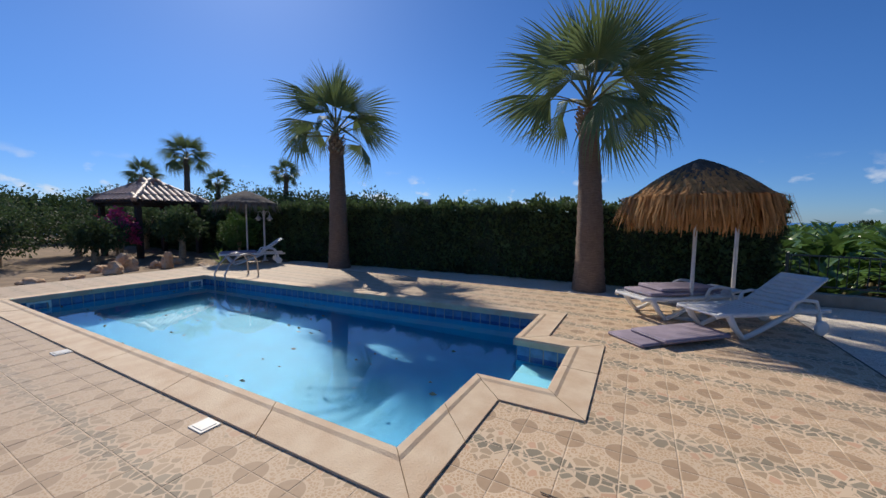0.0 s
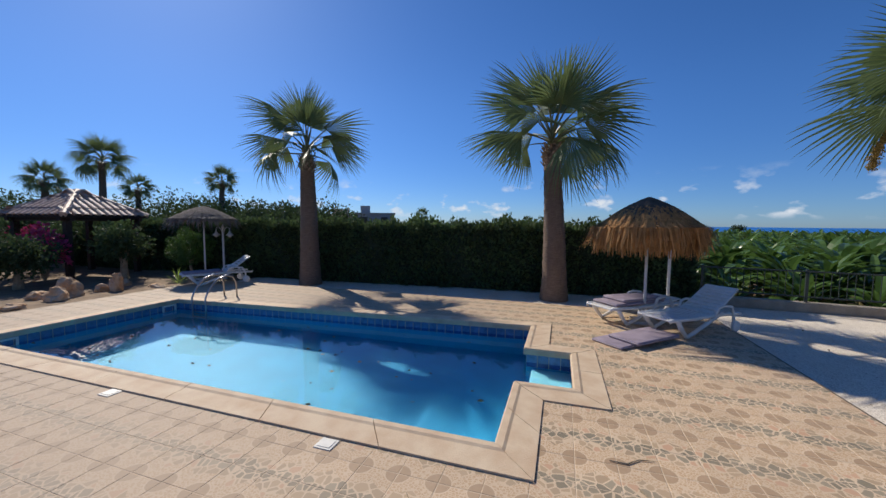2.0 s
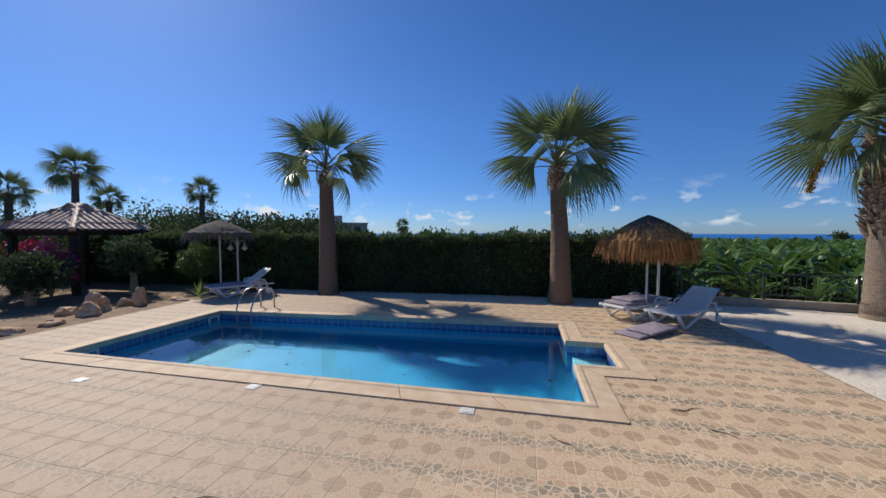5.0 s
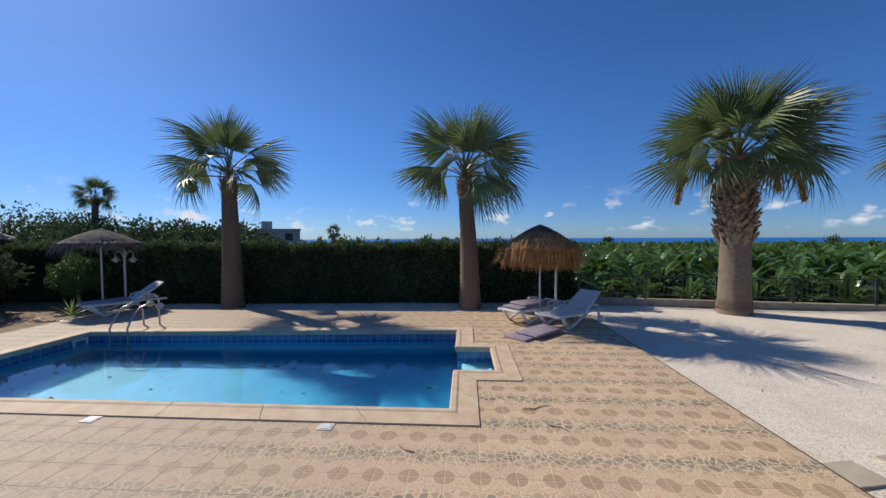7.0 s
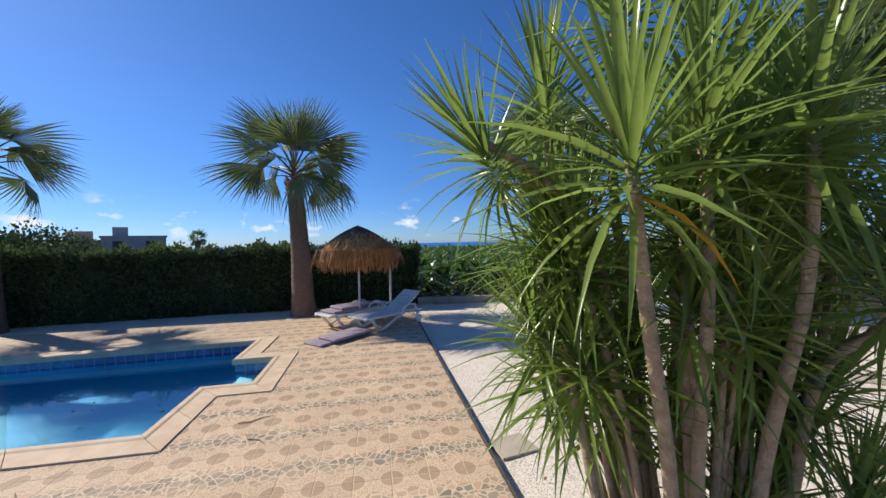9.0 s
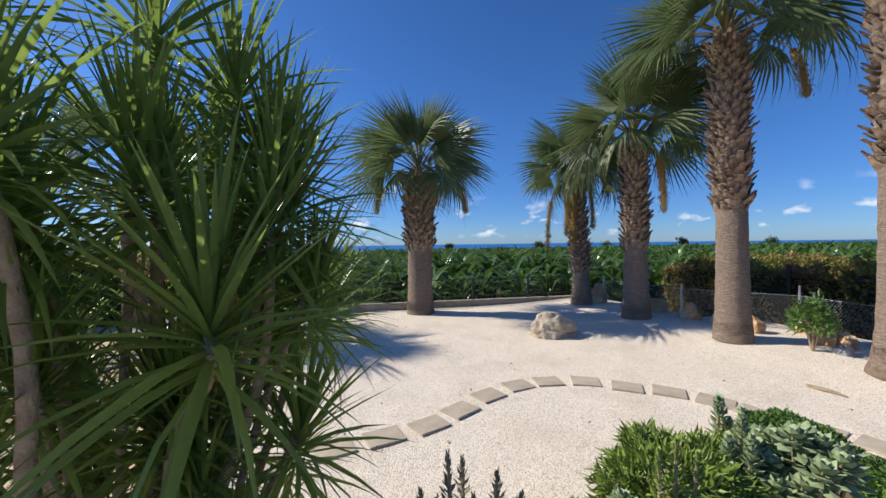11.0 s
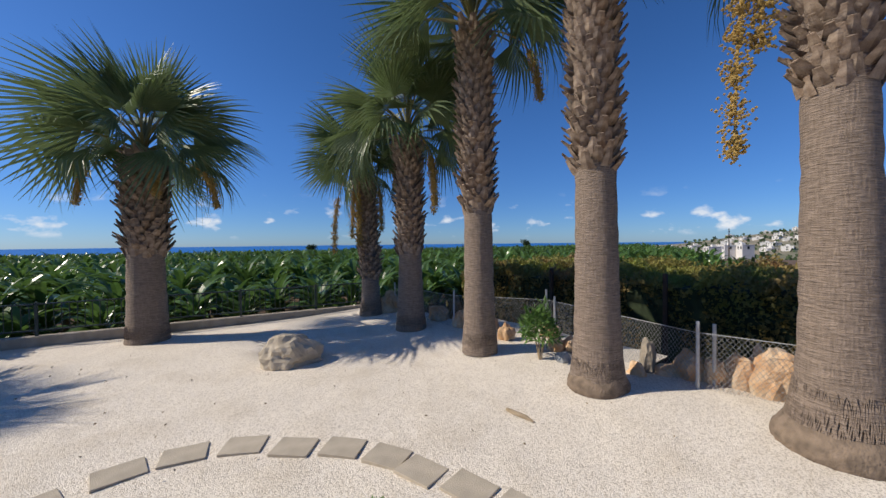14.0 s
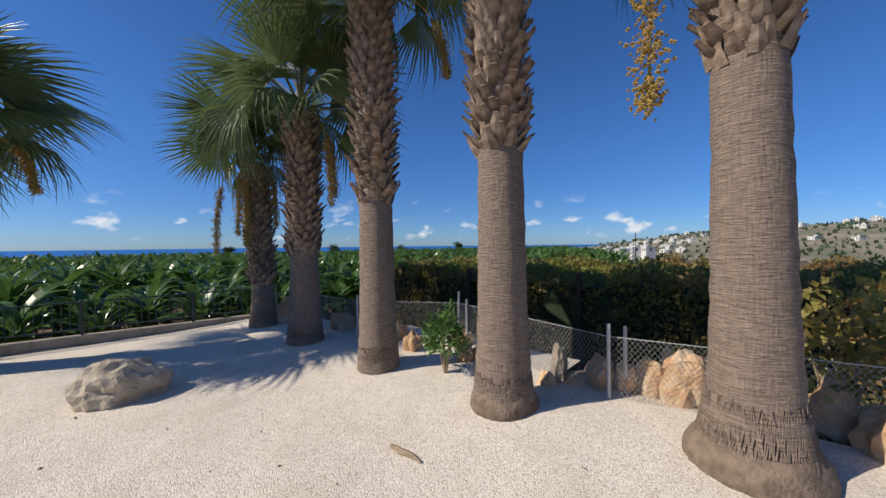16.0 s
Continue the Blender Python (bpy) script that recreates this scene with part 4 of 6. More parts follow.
def sword_head(parent, p, axis, rng, n, sc=1.0, joined=None):
    """A head of sword leaves: single leaves under the plant, or collected in joined (verts, faces, material index)."""
    axis = Vector(axis).normalized()
    q = Vector((0, 0, 1)).rotation_difference(axis).to_matrix().to_4x4()
    for i in range(n):
        t = (i + 0.5) / n
        el = 88 - 112 * t ** 1.1 + rng.uniform(-9, 9)
        d = SWORDS[0 if el > 40 else (1 if el > 0 else 2)]
        dry = el < -15 and rng.random() < 0.06
        if dry:
            d = SWORD_DRY
        m = Matrix.Translation(Vector(p) - axis * 0.24 * t) @ q @ Matrix.Rotation(i * 2.39996, 4, "Z") @ Matrix.Translation((0.015, 0, 0)) @ Matrix.Rotation(radians(-el), 4, "Y") @ Matrix.Rotation(rng.uniform(-0.4, 0.4), 4, "X") @ Matrix.Scale(sc * rng.uniform(0.8, 1.12), 4)
        if joined is None:
            o = new("leaf", d)
            o.parent = parent
            o.matrix_basis = m
        else:
            b0 = len(joined[0])
            joined[0].extend(tuple(m @ w.co) for w in d.vertices)
            joined[1].extend(tuple(b0 + k for k in f.vertices) for f in d.polygons)
            joined[2].extend([1 if dry else 0] * len(d.polygons))


def yucca(x, y, z):
    rng = random.Random(11)
    e = tagged(empty("yucca", x, y, z), "large multi-stemmed yucca with bare canes and green sword leaves", "yucca")
    # canes: base, bends, tip, all measured from the clump's foot
    canes = [
        ((-0.20, -0.10), [(-0.36, -0.26, 0.9), (-0.60, -0.42, 1.7)], (-0.70, -0.48, 2.22), 0.036),
        ((-0.22, 0.08), [(-0.35, 0.05, 1.0), (-0.48, 0.02, 1.85), (-0.72, 0.0, 2.14)], (-1.06, -0.05, 2.30), 0.034),
        ((0.05, -0.16), [(0.0, -0.32, 1.0), (0.06, -0.42, 1.7)], (0.0, -0.48, 2.36), 0.034),
        ((-0.08, -0.12), [(-0.20, -0.22, 0.9), (-0.27, -0.34, 1.7)], (-0.32, -0.36, 2.36), 0.034),
        ((0.20, -0.08), [(0.28, -0.2, 0.7), (0.36, -0.26, 1.30), (0.50, -0.40, 1.55)], (0.52, -0.45, 1.80), 0.032),
        ((0.28, -0.02), [(0.40, -0.1, 0.8), (0.62, -0.12, 1.5)], (0.66, -0.12, 2.15), 0.032),
        ((0.05, 0.12), [(0.10, 0.2, 1.0), (0.15, 0.2, 2.0)], (0.20, 0.10, 2.95), 0.036),
        ((-0.10, 0.10), [(-0.15, 0.2, 1.2), (-0.30, 0.15, 2.2)], (-0.34, 0.06, 3.0), 0.036),
        ((-0.15, 0.2), [(-0.3, 0.3, 1.0), (-0.50, 0.3, 1.8)], (-0.62, 0.22, 2.62), 0.036),
        ((0.22, 0.2), [(0.35, 0.3, 1.0), (0.45, 0.2, 1.9)], (0.50, 0.10, 2.75), 0.034),
        ((-0.3, -0.05), [(-0.5, -0.05, 0.6), (-0.58, 0.05, 1.2)], (-0.66, 0.12, 1.92), 0.03),
        ((0.3, 0.1), [(0.45, 0.15, 0.6), (0.65, 0.2, 1.2)], (0.76, 0.2, 1.75), 0.03),
        ((0.0, 0.0), [(-0.05, -0.02, 1.0), (-0.1, 0.0, 1.6)], (-0.12, -0.08, 2.02), 0.03),
        ((0.12, 0.02), [(0.2, 0.0, 1.1), (0.24, -0.05, 1.6)], (0.28, -0.12, 2.25), 0.03),
        ((0.25, -0.12), [(0.4, -0.2, 0.35)], (0.55, -0.28, 0.72), 0.028),
        ((0.32, 0.0), [(0.5, 0.0, 0.6)], (0.77, -0.05, 1.22), 0.028),
        ((0.1, 0.25), [(0.15, 0.5, 0.8)], (0.15, 0.6, 1.4), 0.03),
        ((-0.1, 0.25), [(-0.25, 0.5, 0.7)], (-0.40, 0.55, 1.25), 0.03),
    ]
    # side shoots inside the crown
    for i in range(9):
        a = i * 2.39996
        q = 0.30 + 0.40 * ((i * 0.618) % 1)
        px, py, pz = -0.10 + q * math.cos(a) * 1.15, -0.05 + q * math.sin(a) * 0.62, 1.35 + 1.15 * ((i * 0.37) % 1)
        canes.append(((px * 0.3, py * 0.3), [(px * 0.6, py * 0.6, pz * 0.55), (px * 0.9, py * 0.9, pz * 0.85)], (px, py, pz), 0.022))
    for i in range(7):
        px, py, pz = -0.25 + 0.95 * ((i * 0.618) % 1), -0.34 + 0.6 * ((i * 0.37) % 1), 0.55 + 0.95 * ((i * 0.77) % 1)
        canes.append(((px * 0.4, py * 0.4), [(px * 0.7, py * 0.7, pz * 0.5)], (px, py, pz), 0.018))
    # leafy heads on the seaward side
    for i in range(9):
        px, py, pz = 0.30 + 0.62 * ((i * 0.618) % 1), -0.10 + 0.55 * ((i * 0.37) % 1), 1.45 + 1.25 * ((i * 0.77) % 1)
        canes.append(((px * 0.4, py * 0.4), [(px * 0.6, py * 0.7, pz * 0.5), (px * 0.85, py * 0.9, pz * 0.85)], (px, py, pz), 0.024))
    # and on the pool side
    for i in range(6):
        px, py, pz = -0.42 - 0.40 * ((i * 0.618) % 1), 0.05 + 0.40 * ((i * 0.37) % 1), 1.20 + 1.10 * ((i * 0.77) % 1)
        canes.append(((px * 0.4, py * 0.4), [(px * 0.6, py * 0.7, pz * 0.5), (px * 0.85, py * 0.9, pz * 0.85)], (px, py, pz), 0.024))
    # old leafy offshoots lower down, filling the clump
    for i in range(9):
        a, q = i * 2.39996, 0.26 + 0.46 * ((i * 0.618) % 1)
        px, py, pz = -0.05 + q * math.cos(a) * 1.2, q * math.sin(a) * 0.75, 0.70 + 1.15 * ((i * 0.41) % 1)
        canes.append(((px * 0.35, py * 0.35), [(px * 0.55, py * 0.55, pz * 0.5), (px * 0.85, py * 0.85, pz * 0.85)], (px, py, pz), 0.016))
    joined = ([], [], [])
    for ci, ((bx, by), mid, tip, r) in enumerate(canes):
        r *= 0.86
        pts = [Vector((bx, by, -0.05))] + [Vector(m) for m in mid] + [Vector(tip)]
        fine = []
        for i in range(len(pts) - 1):
            p0, p1, p2, p3 = pts[max(0, i - 1)], pts[i], pts[i + 1], pts[min(len(pts) - 1, i + 2)]
            for s in range(6):
                t = s / 6
                fine.append(0.5 * ((2 * p1) + (p2 - p0) * t + (2 * p0 - 5 * p1 + 4 * p2 - p3) * t * t + (3 * p1 - p0 - 3 * p2 + p3) * t ** 3))
        fine.append(pts[-1])
        bm = bmesh.new()
        k = len(fine)
        tube(bm, fine, [r * (1.02 - 0.4 * i / k) * (1 + 0.08 * math.sin(i * 3.1)) for i in range(k)], 9)
        part("cane", bm, M_CANE, e, smooth=True)
        ax = (fine[-1] - fine[-4]).normalized() + Vector((0, 0, 1.1))
        sword_head(e, fine[-1], ax, rng, 76 if tip[2] > 1.2 else 46, 1.0 if tip[0] == 0.52 else (0.66 if ci == 1 else 0.84 if tip[2] > 2.1 else (0.72 if tip[2] > 1.2 else 0.68)), None if ci in (0, 2, 4, 5) else joined)
    o = pydata("foliage", joined[0], joined[1], M_YUCCA, e, smooth=True)
    o.data.materials.append(M_YELLOW)
    o.data.polygons.foreach_set("material_index", joined[2])
    tagged(o, kind="stuff")
    return e


yucca(3.66, -2.40, -0.08)

# bananas: a stem and long arching torn leaves


def banana_geometry(rng, h, n, seg):
    v, f = [], []
    for i in range(n):
        a = i * 2.39996 + rng.uniform(-0.4, 0.4)
        el = radians(rng.uniform(46, 86))
        ln, w = h * rng.uniform(0.30, 0.54), h * rng.uniform(0.030, 0.056)
        ca, sa = math.cos(a), math.sin(a)
        bend = rng.uniform(0.5, 1.2)
        tw = rng.uniform(-0.5, 0.5)
        prev_ = None
        x, z = 0.03, h * rng.uniform(0.34, 0.72)
        e_ = el
        for s in range(seg + 1):
            t = s / seg
            ww = w * (0.15 if t < 0.12 else math.sin(min(1, (t - 0.05) * 1.05) * math.pi) ** 0.55 + 0.02) if t < 1 else 0.004
            side = Vector((-sa, ca, tw * 0.4)) * ww
            c = Vector((ca * x, sa * x, z))
            j = len(v)
            lift = Vector((0, 0, ww * 0.35))
            v += [tuple(c - side + lift), tuple(c), tuple(c + side + lift)]
            if prev_ is not None:
                f += [(prev_, j, j + 1, prev_ + 1), (prev_ + 1, j + 1, j + 2, prev_ + 2)]
            prev_ = j
            x += math.cos(e_) * ln / seg
            z += math.sin(e_) * ln / seg
            e_ -= bend * 1.7 / seg
    return v, f


BANANAS = []
rng = random.Random(21)
for i in range(6):
    v, f = banana_geometry(rng, 2.6, 34, 7)
    d = bpy.data.meshes.new("leaves")
    d.from_pydata(v, [], f)
    d.materials.append(M_BANANA)
    bm = bmesh.new()
    tube(bm, [(0, 0, -0.1), (0.02, 0, 0.6), (0, 0, 1.25)], [0.12, 0.10, 0.07], 8)
    s = bpy.data.meshes.new("stem")
    bm.to_mesh(s)
    bm.free()
    s.materials.append(M_BSTEM)
    BANANAS.append((d, s))
far_v, far_f = [], []
count = 0
FARB = [banana_geometry(random.Random(40 + i), 2.6, 19, 4) for i in range(5)]
for row in range(64):
    dist = 1.6 + row * (1.35 if row < 14 else 2.1) + (0 if row < 14 else -10.5)
    step = 1.25 if row < 14 else 1.9
    span = int((44 + dist * 2.2) / step)
    for c in range(span):
        s = -9 - dist * 0.75 + c * step + rng.uniform(-0.45, 0.45)
        p = WA + wd * s + wn_ * (dist + rng.uniform(-0.4, 0.4))
        if p.x < 2.5 and p.y < 9.5:
            continue
        if 14.5 < p.x < 21.5 and p.y < 5.5 or p.x >= 21.5 and p.y < -25:
            continue
        sc = rng.uniform(0.85, 1.13) * (1.0 if dist > 3 else 0.92)
        g = -1.55 - (0.02 * max(0, dist - 45))
        if row < 7 and -1 < s < 16 and count < 150:
            e = tagged(empty("banana_plant", p.x, p.y, g, rng.uniform(0, 360)), "banana plant with broad torn green leaves", "banana plant", "banana plants in the field")
            e.scale = (sc, sc, sc)
            d, st = BANANAS[rng.randrange(6)]
            for nm, data in (("leaves", d), ("stem", st)):
                o = new(nm, data)
                o.parent = e
            count += 1
        else:
            v, f = FARB[rng.randrange(5)]
            a = rng.uniform(0, 6.28)
            ca, sa, b0 = math.cos(a) * sc, math.sin(a) * sc, len(far_v)
            far_v += [(p.x + q[0] * ca - q[1] * sa, p.y + q[0] * sa + q[1] * ca, g + q[2] * sc) for q in v]
            far_f += [tuple(b0 + i for i in q) for q in f]
tagged(pydata("banana_field", far_v, far_f, M_BANANA), "dense field of banana plants reaching towards the sea", "banana field", kind="stuff")

# shrubs and succulents of the bed by the path


def shrub(name, x, y, z, rx, ry, rz, n, size, material, label, seed, aspect=0.3, category="shrub", low=-0.3):
    rng = np.random.default_rng(seed)
    e = tagged(empty(name, x, y, z), label, category)
    bm = bmesh.new()
    rr = random.Random(seed)
    for i in range(7):
        a = i * 0.9
        tube(bm, [(0, 0, -0.05), (rx * 0.3 * math.cos(a), ry * 0.3 * math.sin(a), rz * 0.7), (rx * 0.6 * math.cos(a + 0.3), ry * 0.6 * math.sin(a + 0.3), rz * 1.4)], [0.02, 0.012, 0.006], 5)
    tagged(part("branchwork", bm, M_CANE, e), kind="stuff")
    P, N = shell(rng, n, 0, 0, rz, rx, ry, rz, 0.22, 0.55, low)
    P[:, 2] = np.maximum(P[:, 2], 0.01)
    tagged(leaves("foliage", P, N, size, material, e, aspect, rng, 0.1, 0.8), kind="stuff")
    return e


def rosette_plant(x, y, z, label, seed, heads, height, radius, material, ll=0.10, lw=0.030, nl=26, spike=False):
    """Fleshy-leaved succulent: several stems, each with a rosette or a spike of thick leaves."""
    rng = random.Random(seed)
    e = tagged(empty("succulent", x, y, z), label, "succulent")
    bm = bmesh.new()
    lv, lf = [], []
    for i in range(heads):
        a, r = i * 2.39996, radius * math.sqrt((i + 0.5) / heads)
        h = height * rng.uniform(0.6, 1.1) * (1 - 0.35 * r / radius)
        tip = Vector((r * math.cos(a), r * math.sin(a), h))
        tube(bm, [(tip.x * 0.4, tip.y * 0.4, -0.03), (tip.x * 0.8, tip.y * 0.8, h * 0.5), tip], [0.014, 0.012, 0.008], 5)
        for k in range(nl):
            t = k / nl
            az = k * 2.39996
            el = radians(75 - (75 if spike else 95) * t)
            base = tip - Vector((0, 0, (h * 0.75 if spike else 0.10) * t))
            d = Vector((math.cos(az) * math.cos(el), math.sin(az) * math.cos(el), math.sin(el)))
            w = d.cross(Vector((0, 0, 1)))
            w = w.normalized() if w.length > 1e-4 else Vector((1, 0, 0))
            u = w.cross(d)
            s = ll * rng.uniform(0.8, 1.15) * (0.5 + 0.5 * min(1, t * 3))
            b0 = len(lv)
            lv += [tuple(base), tuple(base + d * s * 0.6 - w * lw), tuple(base + d * s * 0.6 + w * lw), tuple(base + d * s), tuple(base + d * s * 0.55 - u * lw * 0.5), tuple(base + d * s * 0.5 + u * lw * 0.25)]
            lf += [(b0, b0 + 1, b0 + 5), (b0, b0 + 5, b0 + 2), (b0 + 1, b0 + 3, b0 + 5), (b0 + 5, b0 + 3, b0 + 2), (b0, b0 + 4, b0 + 1), (b0, b0 + 2, b0 + 4), (b0 + 4, b0 + 3, b0 + 1), (b0 + 4, b0 + 2, b0 + 3)]
    tagged(part("branchwork", bm, M_CANE, e), kind="stuff")
    tagged(pydata("fleshy_leaves", lv, lf, material, e), kind="stuff")
    return e


GB = 0.10
bm = rock_bm(random.Random(8), 2.25, 0.72, 0.30, 0.12, 4, 0.15)
o = tagged(part("planted_bed", bm, M_SOIL, smooth=True), "low mound of brown soil planted with succulents", "flower bed", kind="structure")
o.matrix_world = pose(6.8, -2.62, gz(6) - 0.06, 0, 0, 1)
rosette_plant(5.15, -2.55, GB, "grey-green spiky spurge with tall stems", 31, 16, 0.80, 0.30, M_GREY, 0.075, 0.010, 60, True)
rosette_plant(5.50, -2.75, GB, "pale green fleshy-leaved succulent clump", 32, 40, 0.56, 0.40, M_SUCC, 0.095, 0.030, 24)
rosette_plant(5.95, -2.80, GB, "pale green fleshy-leaved succulent clump", 36, 32, 0.48, 0.34, M_SUCC, 0.095, 0.030, 24)
rosette_plant(6.28, -2.70, GB, "yellow-green upright spurge with narrow leaves", 40, 6, 0.95, 0.13, M_SUCC2, 0.07, 0.012, 60, True)
shrub("succulent", 6.72, -2.40, GB, 0.55, 0.36, 0.21, 5200, 0.10, M_SUCC2, "bright green finger-leaved ground cover", 33, 0.10, "succulent")
rosette_plant(6.99, -2.58, GB, "upright pale green spurge spikes", 34, 5, 0.92, 0.10, M_SUCC, 0.085, 0.024, 60, True)
rosette_plant(7.42, -2.22, GB, "upright pale green spurge spikes", 43, 4, 0.74, 0.09, M_SUCC, 0.085, 0.022, 40, True)
rosette_plant(7.27, -2.75, GB + 0.05, "pale green fleshy-leaved succulent clump", 35, 22, 0.66, 0.24, M_SUCC, 0.12, 0.036, 22)
shrub("shrub", 8.12, -2.22, GB - 0.03, 0.38, 0.32, 0.165, 9000, 0.036, M_SHRUB, "low rounded dark green small-leaved shrub", 37, 0.36)
shrub("shrub", 8.22, -2.88, GB - 0.05, 0.34, 0.30, 0.12, 5200, 0.036, M_SHRUB, "low rounded dark green small-leaved shrub", 38, 0.36)
shrub("shrub", 7.54, -3.72, -0.05, 0.14, 0.13, 0.66, 3600, 0.034, M_GREY, "dry greyish shrub with small leaves", 39, 0.28)
shrub("oleander", 12.15, -0.42, gz(12.2), 0.24, 0.24, 0.42, 900, 0.12, M_SHRUB, "young oleander with narrow leaves beside the palms", 41, 0.13)
shrub("shrub", 13.55, -4.3, -0.05, 0.45, 0.5, 0.7, 900, 0.10, M_BOUG, "trailing yellow-green creeper on the wire fence", 42, 0.35)

# ---- loose things in the yard ----
# stepping slabs in an arc: middle and heading
SLABS = [(3.40, -0.72, 12), (4.06, -0.56, 14), (4.58, -0.50, 12), (5.08, -0.44, 10), (5.59, -0.36, 18), (6.04, -0.14, 25), (6.53, 0.12, 18), (7.05, 0.27, 6), (7.52, 0.25, -12), (8.00, 0.05, -30), (8.38, -0.31, -42), (8.75, -0.63, -48), (9.01, -1.04, -62), (9.13, -1.42, -74), (9.30, -1.86, -78), (9.43, -2.29, -80), (9.56, -2.69, -82)]
for x, y, a in SLABS:
    bm = bmesh.new()
    box(bm, -0.19, 0.19, -0.155, 0.155, -0.02, 0.024, 0.006)
    o = tagged(part("stepping_stone", bm, M_STONE), "square beige concrete stepping slab lying in the gravel", "stepping stone", "arc of stepping stones")
    o.matrix_world = pose(x, y, gz(x), random.Random(int(x * 100)).uniform(-1.5, 1.5), 1.0, a)


def rock(name, x, y, z, sx, sy, sz, seed, material, label, rz=0, rough=0.28, sub=3, flat=0.3, group=""):
    o = tagged(part(name, rock_bm(random.Random(seed), sx, sy, sz, rough, sub, flat), material), label, "rock", group)
    o.matrix_world = pose(x, y, z, 0, 0, rz)
    return o


rock("boulder", 9.10, 2.40, gz(9) - 0.03, 0.50, 0.38, 0.40, 5, M_ROCK, "large rounded grey-beige limestone boulder on the gravel", -15, 0.3, 4, 0.25)
FR = [(13.10, -2.22, 0.27, 0.2, 0.34, 0), (13.12, -2.50, 0.19, 0.17, 0.30, 1), (13.22, -2.72, 0.20, 0.2, 0.38, 2), (13.42, -2.90, 0.18, 0.18, 0.42, 3), (13.20, -3.14, 0.33, 0.26, 0.52, 4), (13.45, -4.25, 0.3, 0.25, 0.42, 5), (12.95, -4.6, 0.34, 0.28, 0.40, 6), (13.0, -5.2, 0.34, 0.3, 0.3, 7), (12.98, -1.98, 0.20, 0.16, 0.16, 8), (13.45, 0.30, 0.24, 0.2, 0.26, 9), (12.62, 0.72, 0.20, 0.17, 0.30, 10), (12.95, 1.55, 0.3, 0.24, 0.3, 11), (12.7, 2.1, 0.26, 0.22, 0.34, 12), (12.75, 3.0, 0.3, 0.25, 0.34, 13), (12.30, 4.70, 0.30, 0.25, 0.50, 14), (12.78, -0.28, 0.19, 0.17, 0.26, 15), (12.92, -0.48, 0.17, 0.15, 0.24, 16), (12.62, -1.72, 0.14, 0.12, 0.18, 17)]
for x, y, a, b, c, s in FR:
    rock("rock", x, y, gz(x) - 0.05, a * 0.85, b * 0.85, c * 0.85, 60 + s, M_ORANGE, "rough ochre and cream fieldstone along the wire fence", s * 37, 0.42, 3, 0.4, "rocks along the fence")
rock("rock", 12.86, -1.76, 0.03, 0.12, 0.10, 0.36, 90, M_SHADYROCK, "upright grey pointed stone by the fence", 0, 0.3, 3, 0.4)
for i, (x, y, a, b, c) in enumerate([(-10.70, 2.46, 0.24, 0.2, 0.22), (-11.0, 2.85, 0.24, 0.2, 0.34), (-11.35, 2.42, 0.26, 0.2, 0.16), (-11.2, 3.63, 0.2, 0.16, 0.16), (-10.85, 3.72, 0.15, 0.14, 0.36), (-10.4, 1.6, 0.2, 0.16, 0.12), (-11.6, 4.3, 0.24, 0.2, 0.16), (-10.5, 4.5, 0.3, 0.14, 0.09), (-10.4, 0.9, 0.22, 0.2, 0.12)]):
    rock("rock", x, y, -0.16, a, b, c, 100 + i, M_ORANGE, "weathered ochre rock edging the garden bed", i * 50, 0.45, 3, 0.3, "rocks edging the garden")
bm = bmesh.new()
tube(bm, [(-0.24, 0.03, 0.03), (-0.1, 0.0, 0.035), (0.08, 0.0, 0.03), (0.24, -0.03, 0.02)], [0.03, 0.045, 0.04, 0.012], 7)
bmesh.ops.scale(bm, vec=(1, 1, 0.7), verts=bm.verts)
o = tagged(part("palm_husk", bm, M_CANE), "dry fallen palm husk lying on the gravel", "husk")
o.matrix_world = pose(10.55, -1.34, gz(10.5), 0, 0, -82)
o.scale = (0.8, 0.8, 0.8)
for i, (x, y, a, on) in enumerate([(0.95, 0.15, 20, 1), (-0.35, -0.75, 140, 1), (1.05, -0.25, -40, 1), (-2.9, -2.0, 15, 1)]):
    bm = bmesh.new()
    tube(bm, [(-0.16, 0.02, 0.008), (-0.05, -0.02, 0.008), (0.06, 0.02, 0.008), (0.17, 0.0, 0.008)], [0.004, 0.006, 0.005, 0.002], 5)
    o = tagged(part("dry_twig", bm, M_CANE), "thin dry brown twig lying on the terrace tiles", "twig")
    o.matrix_world = pose(x, y, 0, 0, 0, a)
rngg = np.random.default_rng(8)
pts = np.stack([rngg.uniform(3.3, 12.5, 200), rngg.uniform(-3.2, 5.6, 200), np.zeros(200)], 1)
pts[:, 2] = [gz(q[0]) + 0.018 for q in pts]
tagged(leaves("fallen_leaves", pts, np.tile([0.6, 0.4, 0.05], (200, 1)), 0.034, M_DEADLEAF, None, 0.3, rngg, 0.05, 0.3), "scattered dry brown leaf scraps on the gravel", "leaf litter", kind="stuff")
bm = rock_bm(random.Random(5), 0.16, 0.12, 0.12, 0.5, 2, 0.2)
o = tagged(part("plastic_bag", bm, M_POT), "crumpled grey plastic bag beside the oleander", "bag")
o.matrix_world = pose(12.35, -0.70, gz(12.3), 0, 0, 30)
bm = bmesh.new()
lathe(bm, [(0.13, 0.0), (0.15, 0.03), (0.15, 0.5), (0.158, 0.53), (0.15, 0.56), (0.15, 1.05), (0.158, 1.08), (0.15, 1.11), (0.15, 1.50), (0.13, 1.54)], 18)
o = tagged(part("barrel", bm, M_BLUE, smooth=True), "blue plastic barrel standing in the field behind the railing", "barrel")
